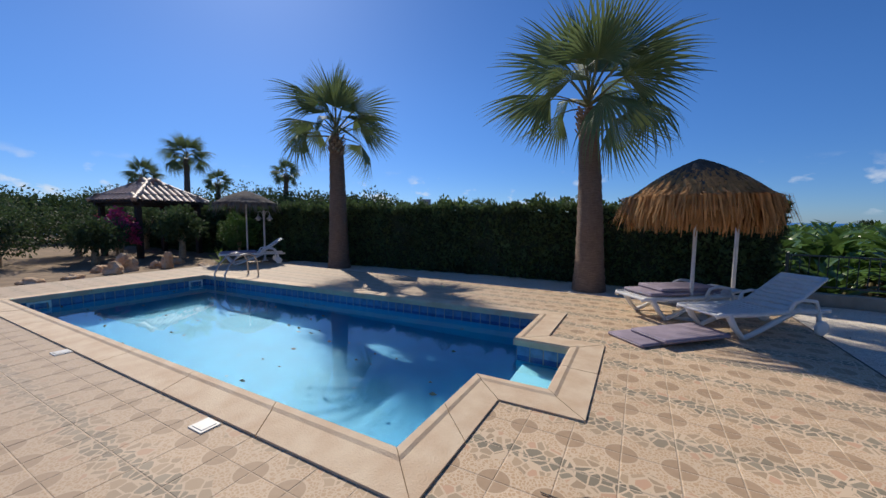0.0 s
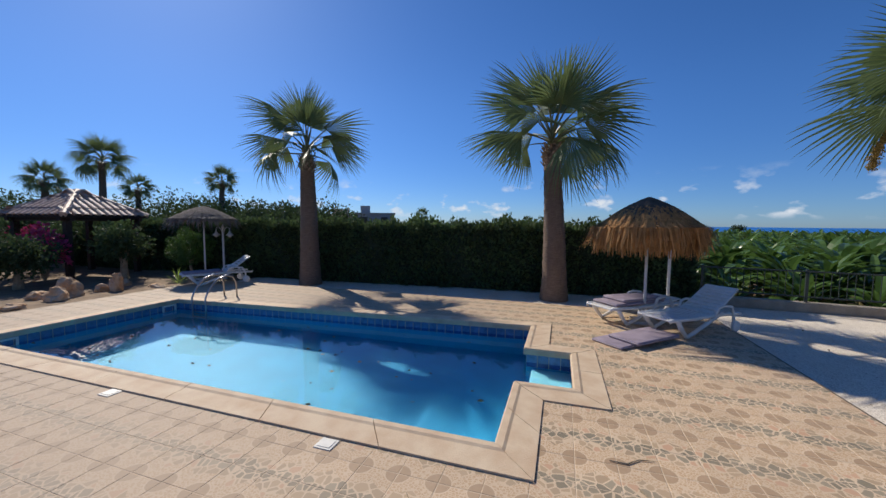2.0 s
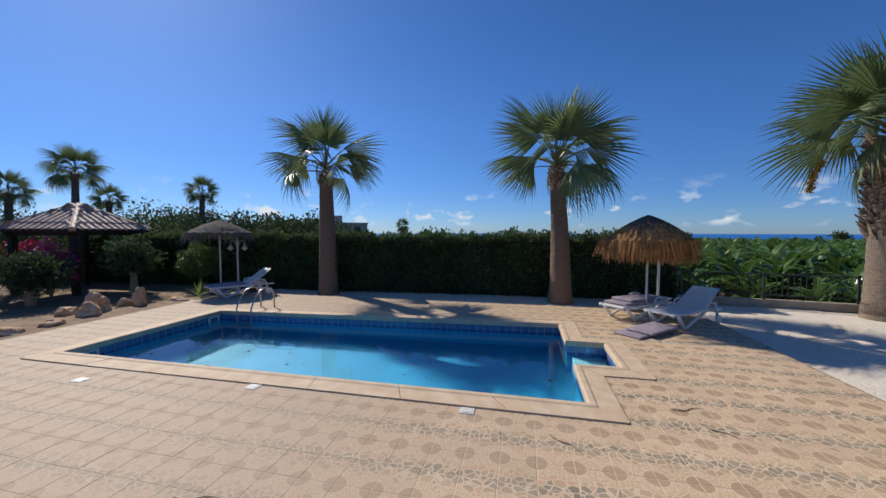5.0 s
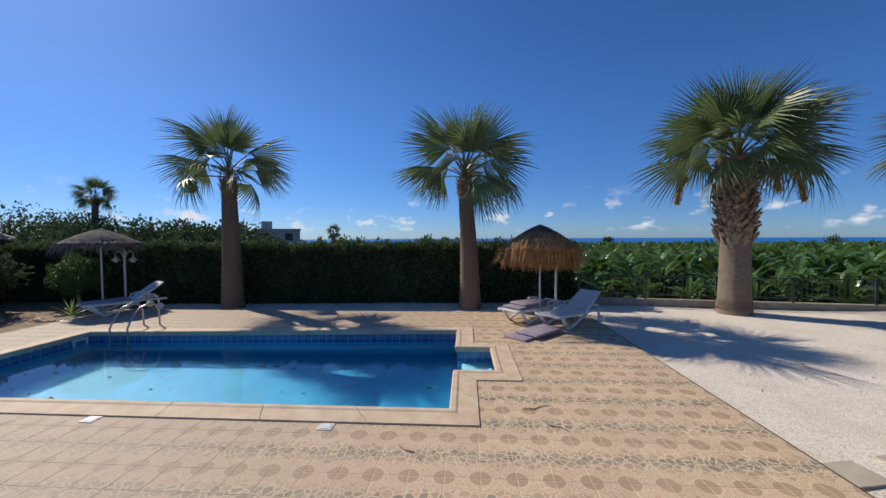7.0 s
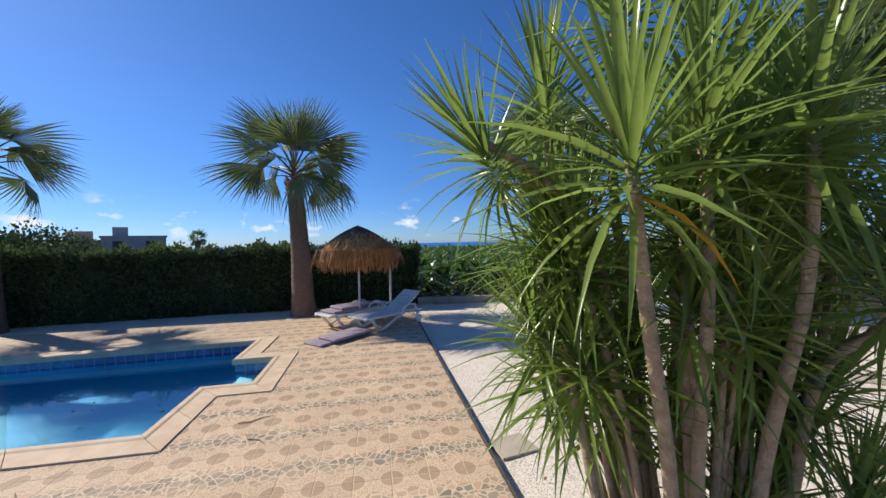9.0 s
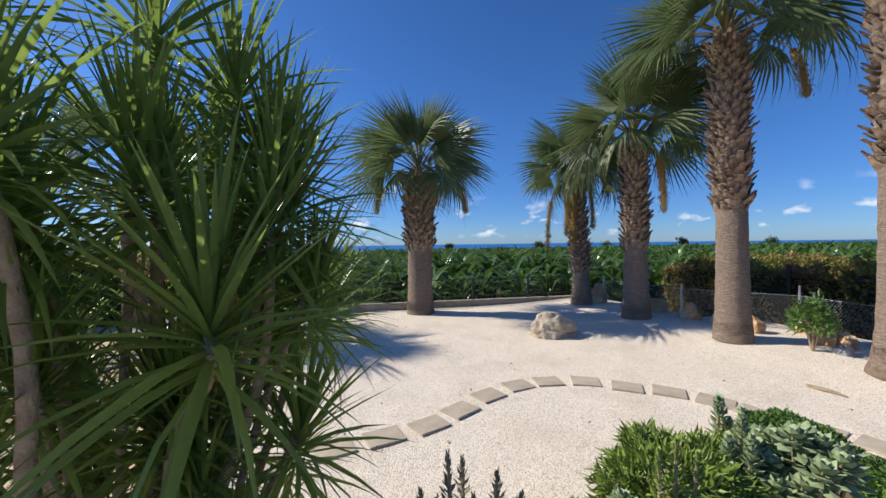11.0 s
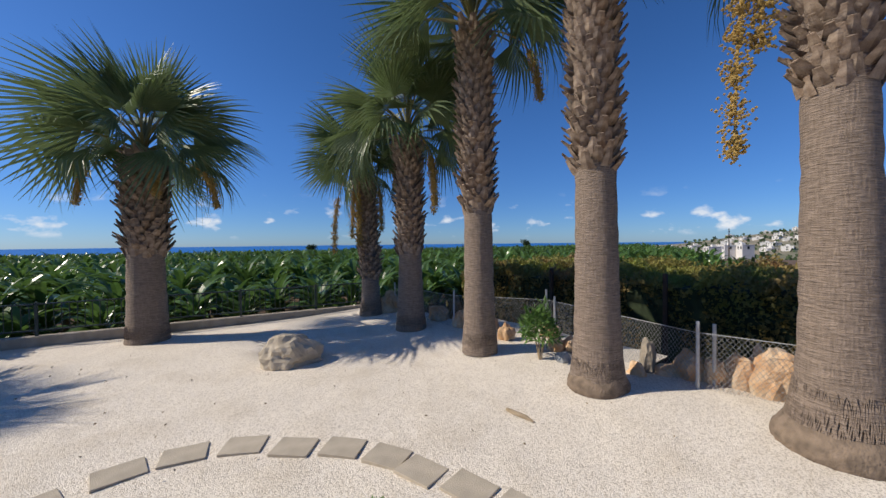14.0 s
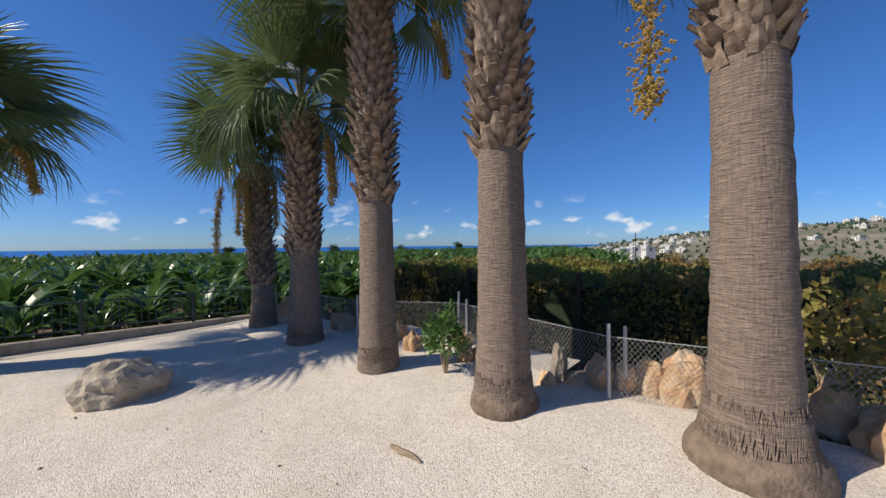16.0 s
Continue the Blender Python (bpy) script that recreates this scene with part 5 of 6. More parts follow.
o.matrix_world = pose(4.6, 7.6, -1.75)

# square drain lids in the paving
for x, y, a in ((-1.27, -0.375, 0), (-3.83, -0.36, 0), (-6.05, -0.66, 0)):
    e = tagged(empty("drain_lid", x, y, 0.004), "small white drain cover set in the paving", "drain cover", "drain covers")
    bm = bmesh.new()
    box(bm, -0.075, 0.075, -0.065, 0.065, -0.02, 0.004, 0.003)
    part("frame", bm, M_LID, e)
    bm = bmesh.new()
    box(bm, -0.055, 0.055, -0.048, 0.048, 0.004, 0.008, 0.002)
    part("cover", bm, M_LID, e)

# wire fence: posts and diamond mesh
FPTS = [(12.45, 4.6), (12.55, 2.2), (13.55, 0.45), (12.75, -2.40), (13.1, -4.4), (13.6, -7.0), (14.0, -11.0)]
fence = tagged(empty("wire_fence", 12.75, -2.4, 0), "galvanised chain-link fence on thin steel posts", "fence")


def post(x, y, h, r=0.022):
    bm = bmesh.new()
    tube(bm, [(x, y, -0.2), (x, y, h)], r, 8)
    under(part("post", bm, M_GALV), fence)


for x, y, h in ((12.55, 2.2, 0.86), (13.6, 0.5, 0.95), (13.45, 0.2, 0.85), (12.70, -2.42, 0.90), (12.98, -2.52, 0.84), (13.1, -4.9, 0.85), (12.45, 4.6, 0.85)):
    post(x, y, h)
v, f = [], []
for (x0, y0), (x1, y1) in zip(FPTS, FPTS[1:]):
    a, b = Vector((x0, y0, 0)), Vector((x1, y1, 0))
    L = (b - a).length
    d = (b - a) / L
    nrm = Vector((-d.y, d.x, 0))
    n = int(L / 0.055)
    for sgn in (1, -1):
        for i in range(-14, n + 14):
            s = i * 0.055
            z0, z1 = 0.0, 0.74
            s0, s1 = s, s + sgn * 0.74 * 0.75
            c0, c1 = max(0, min(1, (0 - s0) / (s1 - s0))), max(0, min(1, (L - s0) / (s1 - s0)))
            lo_, hi_ = min(c0, c1), max(c0, c1)
            if hi_ - lo_ < 0.02:
                continue
            p, q = a + d * (s0 + (s1 - s0) * lo_) + Vector((0, 0, z0 + (z1 - z0) * lo_)), a + d * (s0 + (s1 - s0) * hi_) + Vector((0, 0, z0 + (z1 - z0) * hi_))
            wv_ = (q - p).normalized().cross(nrm) * 0.0017
            k = len(v)
            v += [tuple(p - wv_), tuple(p + wv_), tuple(q + wv_), tuple(q - wv_), tuple(p + nrm * 0.004), tuple(q + nrm * 0.004)]
            f += [(k, k + 1, k + 2, k + 3), (k + 1, k + 4, k + 5, k + 2), (k, k + 3, k + 5, k + 4)]
tagged(under(pydata("mesh", v, f, M_WIRE), fence), kind="stuff")
bm = bmesh.new()
tube(bm, [(x, y, 0.745) for x, y in FPTS], 0.005, 5)
under(part("top_wire", bm, M_GALV), fence)
for i, (x, y) in enumerate(((16.0, 1.6), (16.2, -1.0), (16.4, -3.6), (16.6, -6.2), (16.1, 4.0))):
    bm = bmesh.new()
    box(bm, -0.04, 0.04, -0.04, 0.04, -1.5, 1.24, 0.01)
    o = tagged(part("wooden_post", bm, M_WOOD), "dark square wooden post standing in the bougainvillea hedge", "post", "posts in the hedge")
    o.matrix_world = pose(x - 0.65, y, 0)

# ---- by the pool ----


def lounger(x, y, z, rz, tilt, label):
    e = tagged(empty("sun_lounger", x, y, z, rz), label, "sun lounger", "sun loungers")
    W, H = 0.31, 0.33
    for s in (-1, 1):
        bm = bmesh.new()
        tube(bm, [(0.0, s * W * 0.9, H - 0.03), (0.03, s * W, H), (0.6, s * W, H - 0.015), (1.2, s * W, H), (1.82, s * W, H - 0.02)], [0.03, 0.032, 0.032, 0.032, 0.028], 8)
        part("side_rail", bm, M_PLASTIC, e, smooth=True)
        # splayed front leg, long rear brace and handle
        bm = bmesh.new()
        tube(bm, [(0.16, s * W, H), (0.27, s * W, 0.16), (0.40, s * W, 0.02), (0.46, s * W, 0.02)], [0.042, 0.038, 0.032, 0.03], 8)
        part("front_leg", bm, M_PLASTIC, e, smooth=True)
        bm = bmesh.new()
        tube(bm, [(0.42, s * W, 0.02), (0.55, s * W, 0.06), (0.95, s * W, 0.22), (1.30, s * W, 0.36)], [0.03, 0.032, 0.034, 0.03], 8)
        part("brace", bm, M_PLASTIC, e, smooth=True)
        bm = bmesh.new()
        tube(bm, [(1.10, s * (W + 0.02), H), (1.16, s * (W + 0.03), H + 0.13), (1.30, s * (W + 0.03), H + 0.16), (1.52, s * (W + 0.03), H + 0.13), (1.60, s * (W + 0.02), H - 0.02), (1.62, s * (W + 0.02), 0.14)], [0.024, 0.024, 0.024, 0.024, 0.026, 0.026], 8)
        part("armrest", bm, M_PLASTIC, e, smooth=True)
        bm = bmesh.new()
        lathe(bm, [(0.02, -0.03), (0.085, -0.03), (0.10, -0.018), (0.10, 0.018), (0.085, 0.03), (0.05, 0.034), (0.02, 0.045)], 20)
        o = part("wheel", bm, M_PLASTIC, e, smooth=False)
        o.matrix_basis = pose(1.62, s * (W + 0.05), 0.10, 90, 0, 0)
    bm = bmesh.new()
    box(bm, -0.01, 0.10, -W, W, H - 0.02, H + 0.012, 0.015)
    part("foot_end", bm, M_PLASTIC, e)
    for i in range(10):
        bm = bmesh.new()
        box(bm, 0.13 + i * 0.095, 0.20 + i * 0.095, -W, W, H - 0.004 - 0.02 * math.sin(i / 9 * 3.1), H + 0.014 - 0.02 * math.sin(i / 9 * 3.1), 0.005)
        part("slat", bm, M_PLASTIC, e)
    back = part("backrest", box(bmesh.new(), 0.0, 0.09, -W + 0.02, W - 0.02, -0.015, 0.015, 0.008), M_PLASTIC, e)
    back.matrix_basis = pose(1.10, 0, H + 0.01, 0, -tilt, 0)
    for s in (-1, 1):
        bm = bmesh.new()
        tube(bm, [(0.0, s * (W - 0.03), 0), (0.4, s * (W - 0.03), -0.012), (0.76, s * (W - 0.04), 0.0)], 0.022, 8)
        part("rail", bm, M_PLASTIC, back, smooth=True)
    for i in range(6):
        bm = bmesh.new()
        box(bm, 0.12 + i * 0.095, 0.19 + i * 0.095, -W + 0.02, W - 0.02, -0.012, 0.012, 0.005)
        part("slat", bm, M_PLASTIC, back)
    bm = bmesh.new()
    box(bm, 0.68, 0.80, -W + 0.02, W - 0.02, -0.016, 0.016, 0.014)
    part("head_end", bm, M_PLASTIC, back)
    return e


def cushion(x, y, z, rz, lx, ly, th, label, rx=0, ry=0):
    e = tagged(empty("lounger_cushion", x, y, z, rz), label, "cushion")
    bm = bmesh.new()
    box(bm, -lx / 2, lx / 2, -ly / 2, ly / 2, 0, th, th * 0.42)
    for v in bm.verts:
        v.co.z += 0.012 * noise.noise(v.co * 4 + Vector((x, y, 0))) * (1 if v.co.z > th * 0.5 else 0)
    part("pad", bm, M_CUSHION, e, smooth=True)
    bm = bmesh.new()
    c = [(-lx / 2 + 0.03, -ly / 2), (lx / 2 - 0.03, -ly / 2), (lx / 2, -ly / 2 + 0.03), (lx / 2, ly / 2 - 0.03), (lx / 2 - 0.03, ly / 2), (-lx / 2 + 0.03, ly / 2), (-lx / 2, ly / 2 - 0.03), (-lx / 2, -ly / 2 + 0.03), (-lx / 2 + 0.03, -ly / 2)]
    tube(bm, [(*p, th * 0.5) for p in c], 0.006, 5)
    part("piping", bm, M_PIPING, e)
    e.matrix_world = pose(x, y, z, rx, ry, rz)
    return e


L_WHITE = "white plastic sun lounger with raised slatted back and rear wheels"
lounger(1.80, 3.60, 0, 40, 31, L_WHITE).scale = (0.9, 0.9, 0.9)
lounger(1.06, 4.10, 0, 40, 4, "white plastic sun lounger lying flat with cushions on it").scale = (0.9, 0.9, 0.9)
lounger(-9.20, 4.26, 0, 60, 34, L_WHITE).scale = (0.92, 0.92, 0.92)
cd = Vector((math.cos(radians(40)), math.sin(radians(40)), 0))
cushion(1.60, 4.56, 0.322, 40, 1.15, 0.54, 0.05, "folded lilac-grey cushion lying on the lounger")
cushion(1.70, 4.64, 0.372, 37, 0.95, 0.5, 0.05, "folded lilac-grey cushion stacked on another")
cushion(1.40, 3.22, 0.0, 46, 0.98, 0.50, 0.045, "lilac-grey lounger cushion lying on the terrace")
cushion(1.62, 3.30, 0.046, 44, 0.92, 0.50, 0.05, "lilac-grey folded cushion lying on another cushion", 0, 0)
cushion(-8.96, 4.67, 0.322, 60, 0.9, 0.52, 0.045, "lilac-grey cushion lying on the sun lounger")


def parasol(x, y, z, apex, rim, R, fringe, label, m_top, m_fringe, seed, n=2600, cap=True):
    rng = np.random.default_rng(seed)
    e = tagged(empty("thatched_parasol", x, y, z), label, "parasol")
    bm = bmesh.new()
    tube(bm, [(0, 0, 0), (0, 0, apex - 0.05)], 0.024, 12)
    part("pole", bm, M_POLE, e)
    bm = bmesh.new()
    box(bm, -0.2, 0.2, -0.2, 0.2, 0, 0.05, 0.01)
    part("base_plate", bm, M_GALV, e)
    bm = bmesh.new()

    def zr(r):
        t = r / R
        return apex - (apex - rim) * (0.55 * t + 0.45 * t * t)

    prof = [(0.01, apex - 0.03)] + [(R * t, zr(R * t) - 0.03) for t in (0.25, 0.5, 0.75, 1.0)] + [(R * 0.98, rim - 0.06)] + [(R * t, zr(R * t) - 0.07) for t in (0.75, 0.5, 0.25)] + [(0.01, apex - 0.07)]
    lathe(bm, prof, 28)
    part("canopy", bm, m_top, e)
    for i in range(8):
        bm = bmesh.new()
        a = i * math.pi / 4
        tube(bm, [(0, 0, apex - 0.09), (R * 0.5 * math.cos(a), R * 0.5 * math.sin(a), zr(R * 0.5) - 0.09), (R * 0.95 * math.cos(a), R * 0.95 * math.sin(a), zr(R * 0.95) - 0.09)], 0.01, 5)
        part("rib", bm, M_WOOD, e)

    def straw(name, k, r0, r1, ln, drop, material):
        v, f = [], []
        for i in range(k):
            a = rng.uniform(0, 2 * math.pi)
            r = R * rng.uniform(r0, r1)
            l_ = ln * rng.uniform(0.45, 1.35)
            w = rng.uniform(0.006, 0.016)
            ra = r + l_ * rng.uniform(0.25, 0.95) * (1 - drop)
            da = rng.normal(0, 0.06)
            top = np.array([r * math.cos(a), r * math.sin(a), zr(r) + rng.uniform(0.0, 0.035)])
            mid_r = (r + ra) / 2 + 0.02
            mz = zr(min(mid_r, R)) + rng.uniform(0, 0.03) if drop < 0.5 else top[2] - l_ * 0.42
            mid = np.array([mid_r * math.cos(a + da / 2), mid_r * math.sin(a + da / 2), mz])
            ez = (zr(min(ra, R)) - (ra - R) * 1.5 if ra > R else zr(ra)) + rng.uniform(-0.01, 0.03) if drop < 0.5 else top[2] - l_
            end = np.array([ra * math.cos(a + da), ra * math.sin(a + da), ez])
            t = np.array([-math.sin(a), math.cos(a), 0]) * w
            b0 = len(v)
            v += [tuple(top - t), tuple(top + t), tuple(mid + t), tuple(mid - t), tuple(end + t * 0.4), tuple(end - t * 0.4)]
            f += [(b0, b0 + 1, b0 + 2, b0 + 3), (b0 + 3, b0 + 2, b0 + 4, b0 + 5)]
        tagged(pydata(name, v, f, material, e), kind="stuff")

    straw("thatch", n, 0.02, 0.62, R * 0.42, 0.1, m_top)
    straw("fringe", n, 0.80, 1.04, fringe, 0.9, m_fringe)
    straw("straw_edge", n, 0.42, 0.98, R * 0.4, 0.15, m_fringe)
    return e


parasol(1.83, 4.42, 0, 2.17, 1.66, 0.82, 0.36, "palm-thatch parasol, dark on top with ragged orange-brown fringe", M_THATCHD, M_THATCH, 2, 4600)
parasol(-10.2, 5.75, -0.1, 2.28, 1.90, 0.86, 0.07, "weathered grey reed parasol beside the lounger", M_REED, M_REED, 3, 2200)


def lamp_post(x, y, z, h, rz):
    e = tagged(empty("garden_lamp", x, y, z, rz), "grey garden lamp post with two hanging bell lamps", "lamp post", "garden lamps")
    bm = bmesh.new()
    lathe(bm, [(0.10, 0), (0.10, 0.02), (0.05, 0.05), (0.035, 0.12), (0.03, 0.16), (0.03, h), (0.04, h + 0.01), (0.045, h + 0.05), (0.02, h + 0.09), (0.006, h + 0.14)], 14)
    part("pole", bm, M_POLE, e)
    for s in (-1, 1):
        bm = bmesh.new()
        tube(bm, [(s * 0.03, 0, h - 0.12), (s * 0.09, 0, h + 0.02), (s * 0.17, 0, h + 0.06), (s * 0.24, 0, h + 0.01), (s * 0.24, 0, h - 0.07)], 0.011, 7)
        arm = part("arm", bm, M_POLE, e, smooth=True)
        bm = bmesh.new()
        lathe(bm, [(0.02, 0.0), (0.025, -0.04), (0.05, -0.08), (0.085, -0.12), (0.115, -0.15), (0.11, -0.155), (0.05, -0.10), (0.01, -0.06)], 16)
        o = part("shade", bm, M_POLE, arm, "grey metal bell shade", smooth=True)
        o.matrix_basis = Matrix.Translation((s * 0.24, 0, h - 0.06))
        bm = bmesh.new()
        lathe(bm, [(0.02, -0.08), (0.05, -0.11), (0.06, -0.16), (0.045, -0.20), (0.01, -0.215)], 14)
        o = part("bulb", bm, M_LAMPGLASS, arm, "white frosted glass globe", smooth=True)
        o.matrix_basis = Matrix.Translation((s * 0.24, 0, h - 0.06))
    return e


lamp_post(2.58, 6.02, -0.1, 1.78, -35)
lamp_post(-9.95, 6.2, -0.12, 1.62, 10)

# pool ladder
LX, LY = -6.85, 3.02
lad = tagged(empty("pool_ladder", LX, LY, 0), "stainless steel pool ladder with curved handrails", "pool ladder")
for x in (LX - 0.19, LX + 0.19):
    bm = bmesh.new()
    tube(bm, [(x, LY + 0.68, 0.0), (x, LY + 0.66, 0.34), (x, LY + 0.58, 0.48), (x, LY + 0.42, 0.53), (x, LY + 0.20, 0.48), (x, LY, 0.30), (x, LY - 0.10, 0.10), (x, LY - 0.10, -0.1), (x, LY - 0.10, -0.85)], 0.018, 10)
    under(part("handrail", bm, M_STEEL, smooth=True), lad)
for z in (-0.25, -0.5, -0.75):
    bm = bmesh.new()
    box(bm, LX - 0.19, LX + 0.19, LY - 0.13, LY - 0.06, z, z + 0.025, 0.006)
    under(part("rung", bm, M_STEEL), lad)

# ---- garden past the terrace ----
GX, GY = -15.4, 5.3
gaz = tagged(empty("gazebo", GX, GY, -0.15, 8), "dark wooden garden gazebo with clay-tiled pyramid roof", "gazebo")
for sx in (-1, 1):
    for sy in (-1, 1):
        bm = bmesh.new()
        box(bm, sx * 1.05 - 0.08, sx * 1.05 + 0.08, sy * 1.05 - 0.08, sy * 1.05 + 0.08, 0, 2.0, 0.012)
        part("post", bm, M_WOOD, gaz)
for s in (-1, 1):
    for ax in (0, 1):
        bm = bmesh.new()
        if ax:
            box(bm, -1.26, 1.26, s * 1.05 - 0.06, s * 1.05 + 0.06, 1.86, 2.02, 0.01)
        else:
            box(bm, s * 1.05 - 0.06, s * 1.05 + 0.06, -1.26, 1.26, 1.87, 2.03, 0.01)
        part("beam", bm, M_WOOD, gaz)
bm = bmesh.new()
EH, AH, HW = 2.0, 2.84, 1.32
lathe(bm, [(HW * math.sqrt(2), EH - 0.02), (HW * math.sqrt(2), EH + 0.03), (0.05, AH), (0.03, AH - 0.06), (HW * math.sqrt(2) * 0.95, EH - 0.03)], 4)
bmesh.ops.rotate(bm, cent=(0, 0, 0), matrix=Matrix.Rotation(math.pi / 4, 3, "Z"), verts=bm.verts)
roof = part("roof", bm, M_WOOD, gaz)
bm = bmesh.new()
nn = 8
rr_ = [[bm.verts.new((x, 0.115 * math.cos(math.pi * q / nn) * s_, 0.075 * math.sin(math.pi * q / nn) * s_)) for q in range(nn + 1)] for x, s_ in ((0, 1.0), (0.46, 0.86))]
for q in range(nn):
    bm.faces.new((rr_[0][q], rr_[0][q + 1], rr_[1][q + 1], rr_[1][q]))
clay = bpy.data.meshes.new("roof_tile")
bm.to_mesh(clay)
bm.free()
clay.materials.append(M_ROOFTILE)
slope = math.atan2(AH - EH, HW)
SL = math.hypot(HW, AH - EH)
for side in range(4):
    for c in range(-7, 8):
        yy = c * 0.235
        maxl = SL * (1 - abs(yy) / HW)
        for r in range(6):
            if r * 0.38 + 0.1 > maxl:
                break
            o = new("roof_tile", clay)
            o.parent = roof
            o.matrix_basis = Matrix.Rotation(side * math.pi / 2, 4, "Z") @ Matrix.Translation((HW, yy, EH + 0.035)) @ Matrix.Rotation(math.pi, 4, "Z") @ Matrix.Rotation(-slope, 4, "Y") @ Matrix.Translation((r * 0.38 - 0.03, 0, 0.012 * (r % 2) + 0.01))
for side in range(4):
    bm = bmesh.new()
    c = Vector((math.cos(side * math.pi / 2 + math.pi / 4), math.sin(side * math.pi / 2 + math.pi / 4), 0))
    tube(bm, [c * HW * 1.414 + Vector((0, 0, EH + 0.06)), Vector((0, 0, AH + 0.05))], 0.09, 8)
    part("ridge", bm, M_ROOFTILE, roof)


def tree(x, y, z, h, r, label, seed, leafmat=M_DARKTREE, n=2600, size=0.22, trunk=0.12, blobs=6, spread=1.0, category="tree"):
    rng = np.random.default_rng(seed)
    e = tagged(empty("tree", x, y, z), label, category)
    bm = bmesh.new()
    tube(bm, [(0, 0, -0.1), (0.05 * r, 0, h * 0.3), (0, 0.05 * r, h * 0.6), (0, 0, h * 0.85)], [trunk, trunk * 0.75, trunk * 0.5, trunk * 0.2], 9)
    cs = []
    for i in range(blobs):
        a = i * 2.4 + seed
        q = rng.uniform(0.25, 0.6) * r * spread
        c = (q * math.cos(a), q * math.sin(a), h * rng.uniform(0.45, 0.82))
        cs.append(c)
        tube(bm, [(0, 0, h * 0.28), (c[0] * 0.5, c[1] * 0.5, c[2] * 0.75), c], [trunk * 0.45, trunk * 0.3, trunk * 0.1], 6)
    part("trunk", bm, M_CANE, e)
    P, N = [], []
    for c in cs + [(0, 0, h * 0.75)]:
        k = r * rng.uniform(0.5, 0.75)
        p, q = shell(rng, n // (blobs + 1), *c, k, k, min(k * 0.8, h * 0.3), 0.3, 0.7)
        P.append(p)
        N.append(q)
    tagged(leaves("crown", np.concatenate(P), np.concatenate(N), size, leafmat, e, 0.3, rng, 0.1, 0.8), kind="stuff")
    return e


T_DARK = "dark green leafy garden tree with dense crown"
for i, (x, y, h, r) in enumerate([(-12.9, 5.1, 1.95, 0.75), (-14.2, 7.1, 1.7, 0.7), (-13.6, 3.0, 1.3, 0.8), (-17.0, 3.6, 1.7, 1.3), (-18.2, 6.2, 1.9, 1.5), (-14.5, 1.2, 1.6, 1.2), (-18, 1.3, 2.0, 1.6)]):
    # these stand in shade, which the darker leaf colour carries
    tree(x, y, -0.15, h, r, "leafy citrus tree in the garden bed, coloured dark for shade", 200 + i, M_DARKTREE, 4200, 0.10)
e = shrub("shrub", -11.6, 6.35, 0.28, 0.60, 0.60, 0.56, 9000, 0.05, M_SHRUB, "clipped round green shrub on a short stem", 220, 0.3, "shrub", -1.0)
bm = bmesh.new()
tube(bm, [(0.05, 0, -0.45), (-0.05, 0.02, -0.1), (0, 0, 0.3)], [0.05, 0.045, 0.03], 8)
part("trunk", bm, M_CANE, e, smooth=True)
shrub("bougainvillea", -14.4, 3.9, -0.1, 0.5, 0.5, 0.75, 900, 0.12, M_PINK, "pink-flowering bougainvillea bush by the gazebo", 230, 0.4)
shrub("bougainvillea", -16.6, 4.6, -0.1, 0.5, 0.5, 0.8, 700, 0.12, M_PINK, "pink-flowering bougainvillea bush by the gazebo", 231, 0.4)
e = tagged(empty("agave", -10.0, 4.75, -0.12), "small agave with pointed grey-green leaves", "agave")
sword_head(e, (0, 0, 0.2), (0, 0, 1), random.Random(3), 20, 0.75)
for i, (x, y, h, r) in enumerate([(-21, 15.5, 4.3, 3.2), (-25, 17, 5.0, 3.6), (-17.5, 16, 3.9, 2.8), (-14, 15, 3.5, 2.6), (-31, 15, 4.5, 3.6), (-29, 9, 4.0, 3), (-36, 12, 5.0, 4), (-11.5, 14.5, 3.2, 2.2), (-22, 9.5, 3.4, 2.6), (-27, 5, 3.2, 2.8), (-24, 1, 3.2, 2.8), (-33, 4, 4.2, 3.4)]):
    tree(x, y, -1.3 if y > 8.5 else -0.15, h * 0.72 + (1.1 if y > 8.5 else 0), r, T_DARK, 240 + i, M_DARKTREE, 11000, 0.19, 0.16, 8)


def far_palm(x, y, z, h, R, seed):
    return palm(x, y, z, h, 99, 0.22, 0.16, R, 26, "tall fan palm rising behind the hedge", (0.2, 0), seed, False, (), 1.1, M_TRUNK2, 82, -32)


far_palm(-28.9, 10.5, -1.3, 5.2, 1.45, 51)
far_palm(-26.0, 11.8, -1.3, 6.4, 1.85, 52)
far_palm(-28.6, 15.3, -1.3, 5.1, 1.3, 53)
far_palm(-22.6, 16.9, -1.3, 5.6, 1.45, 54)
far_palm(-12.3, 29.1, -1.4, 3.6, 0.9, 55)

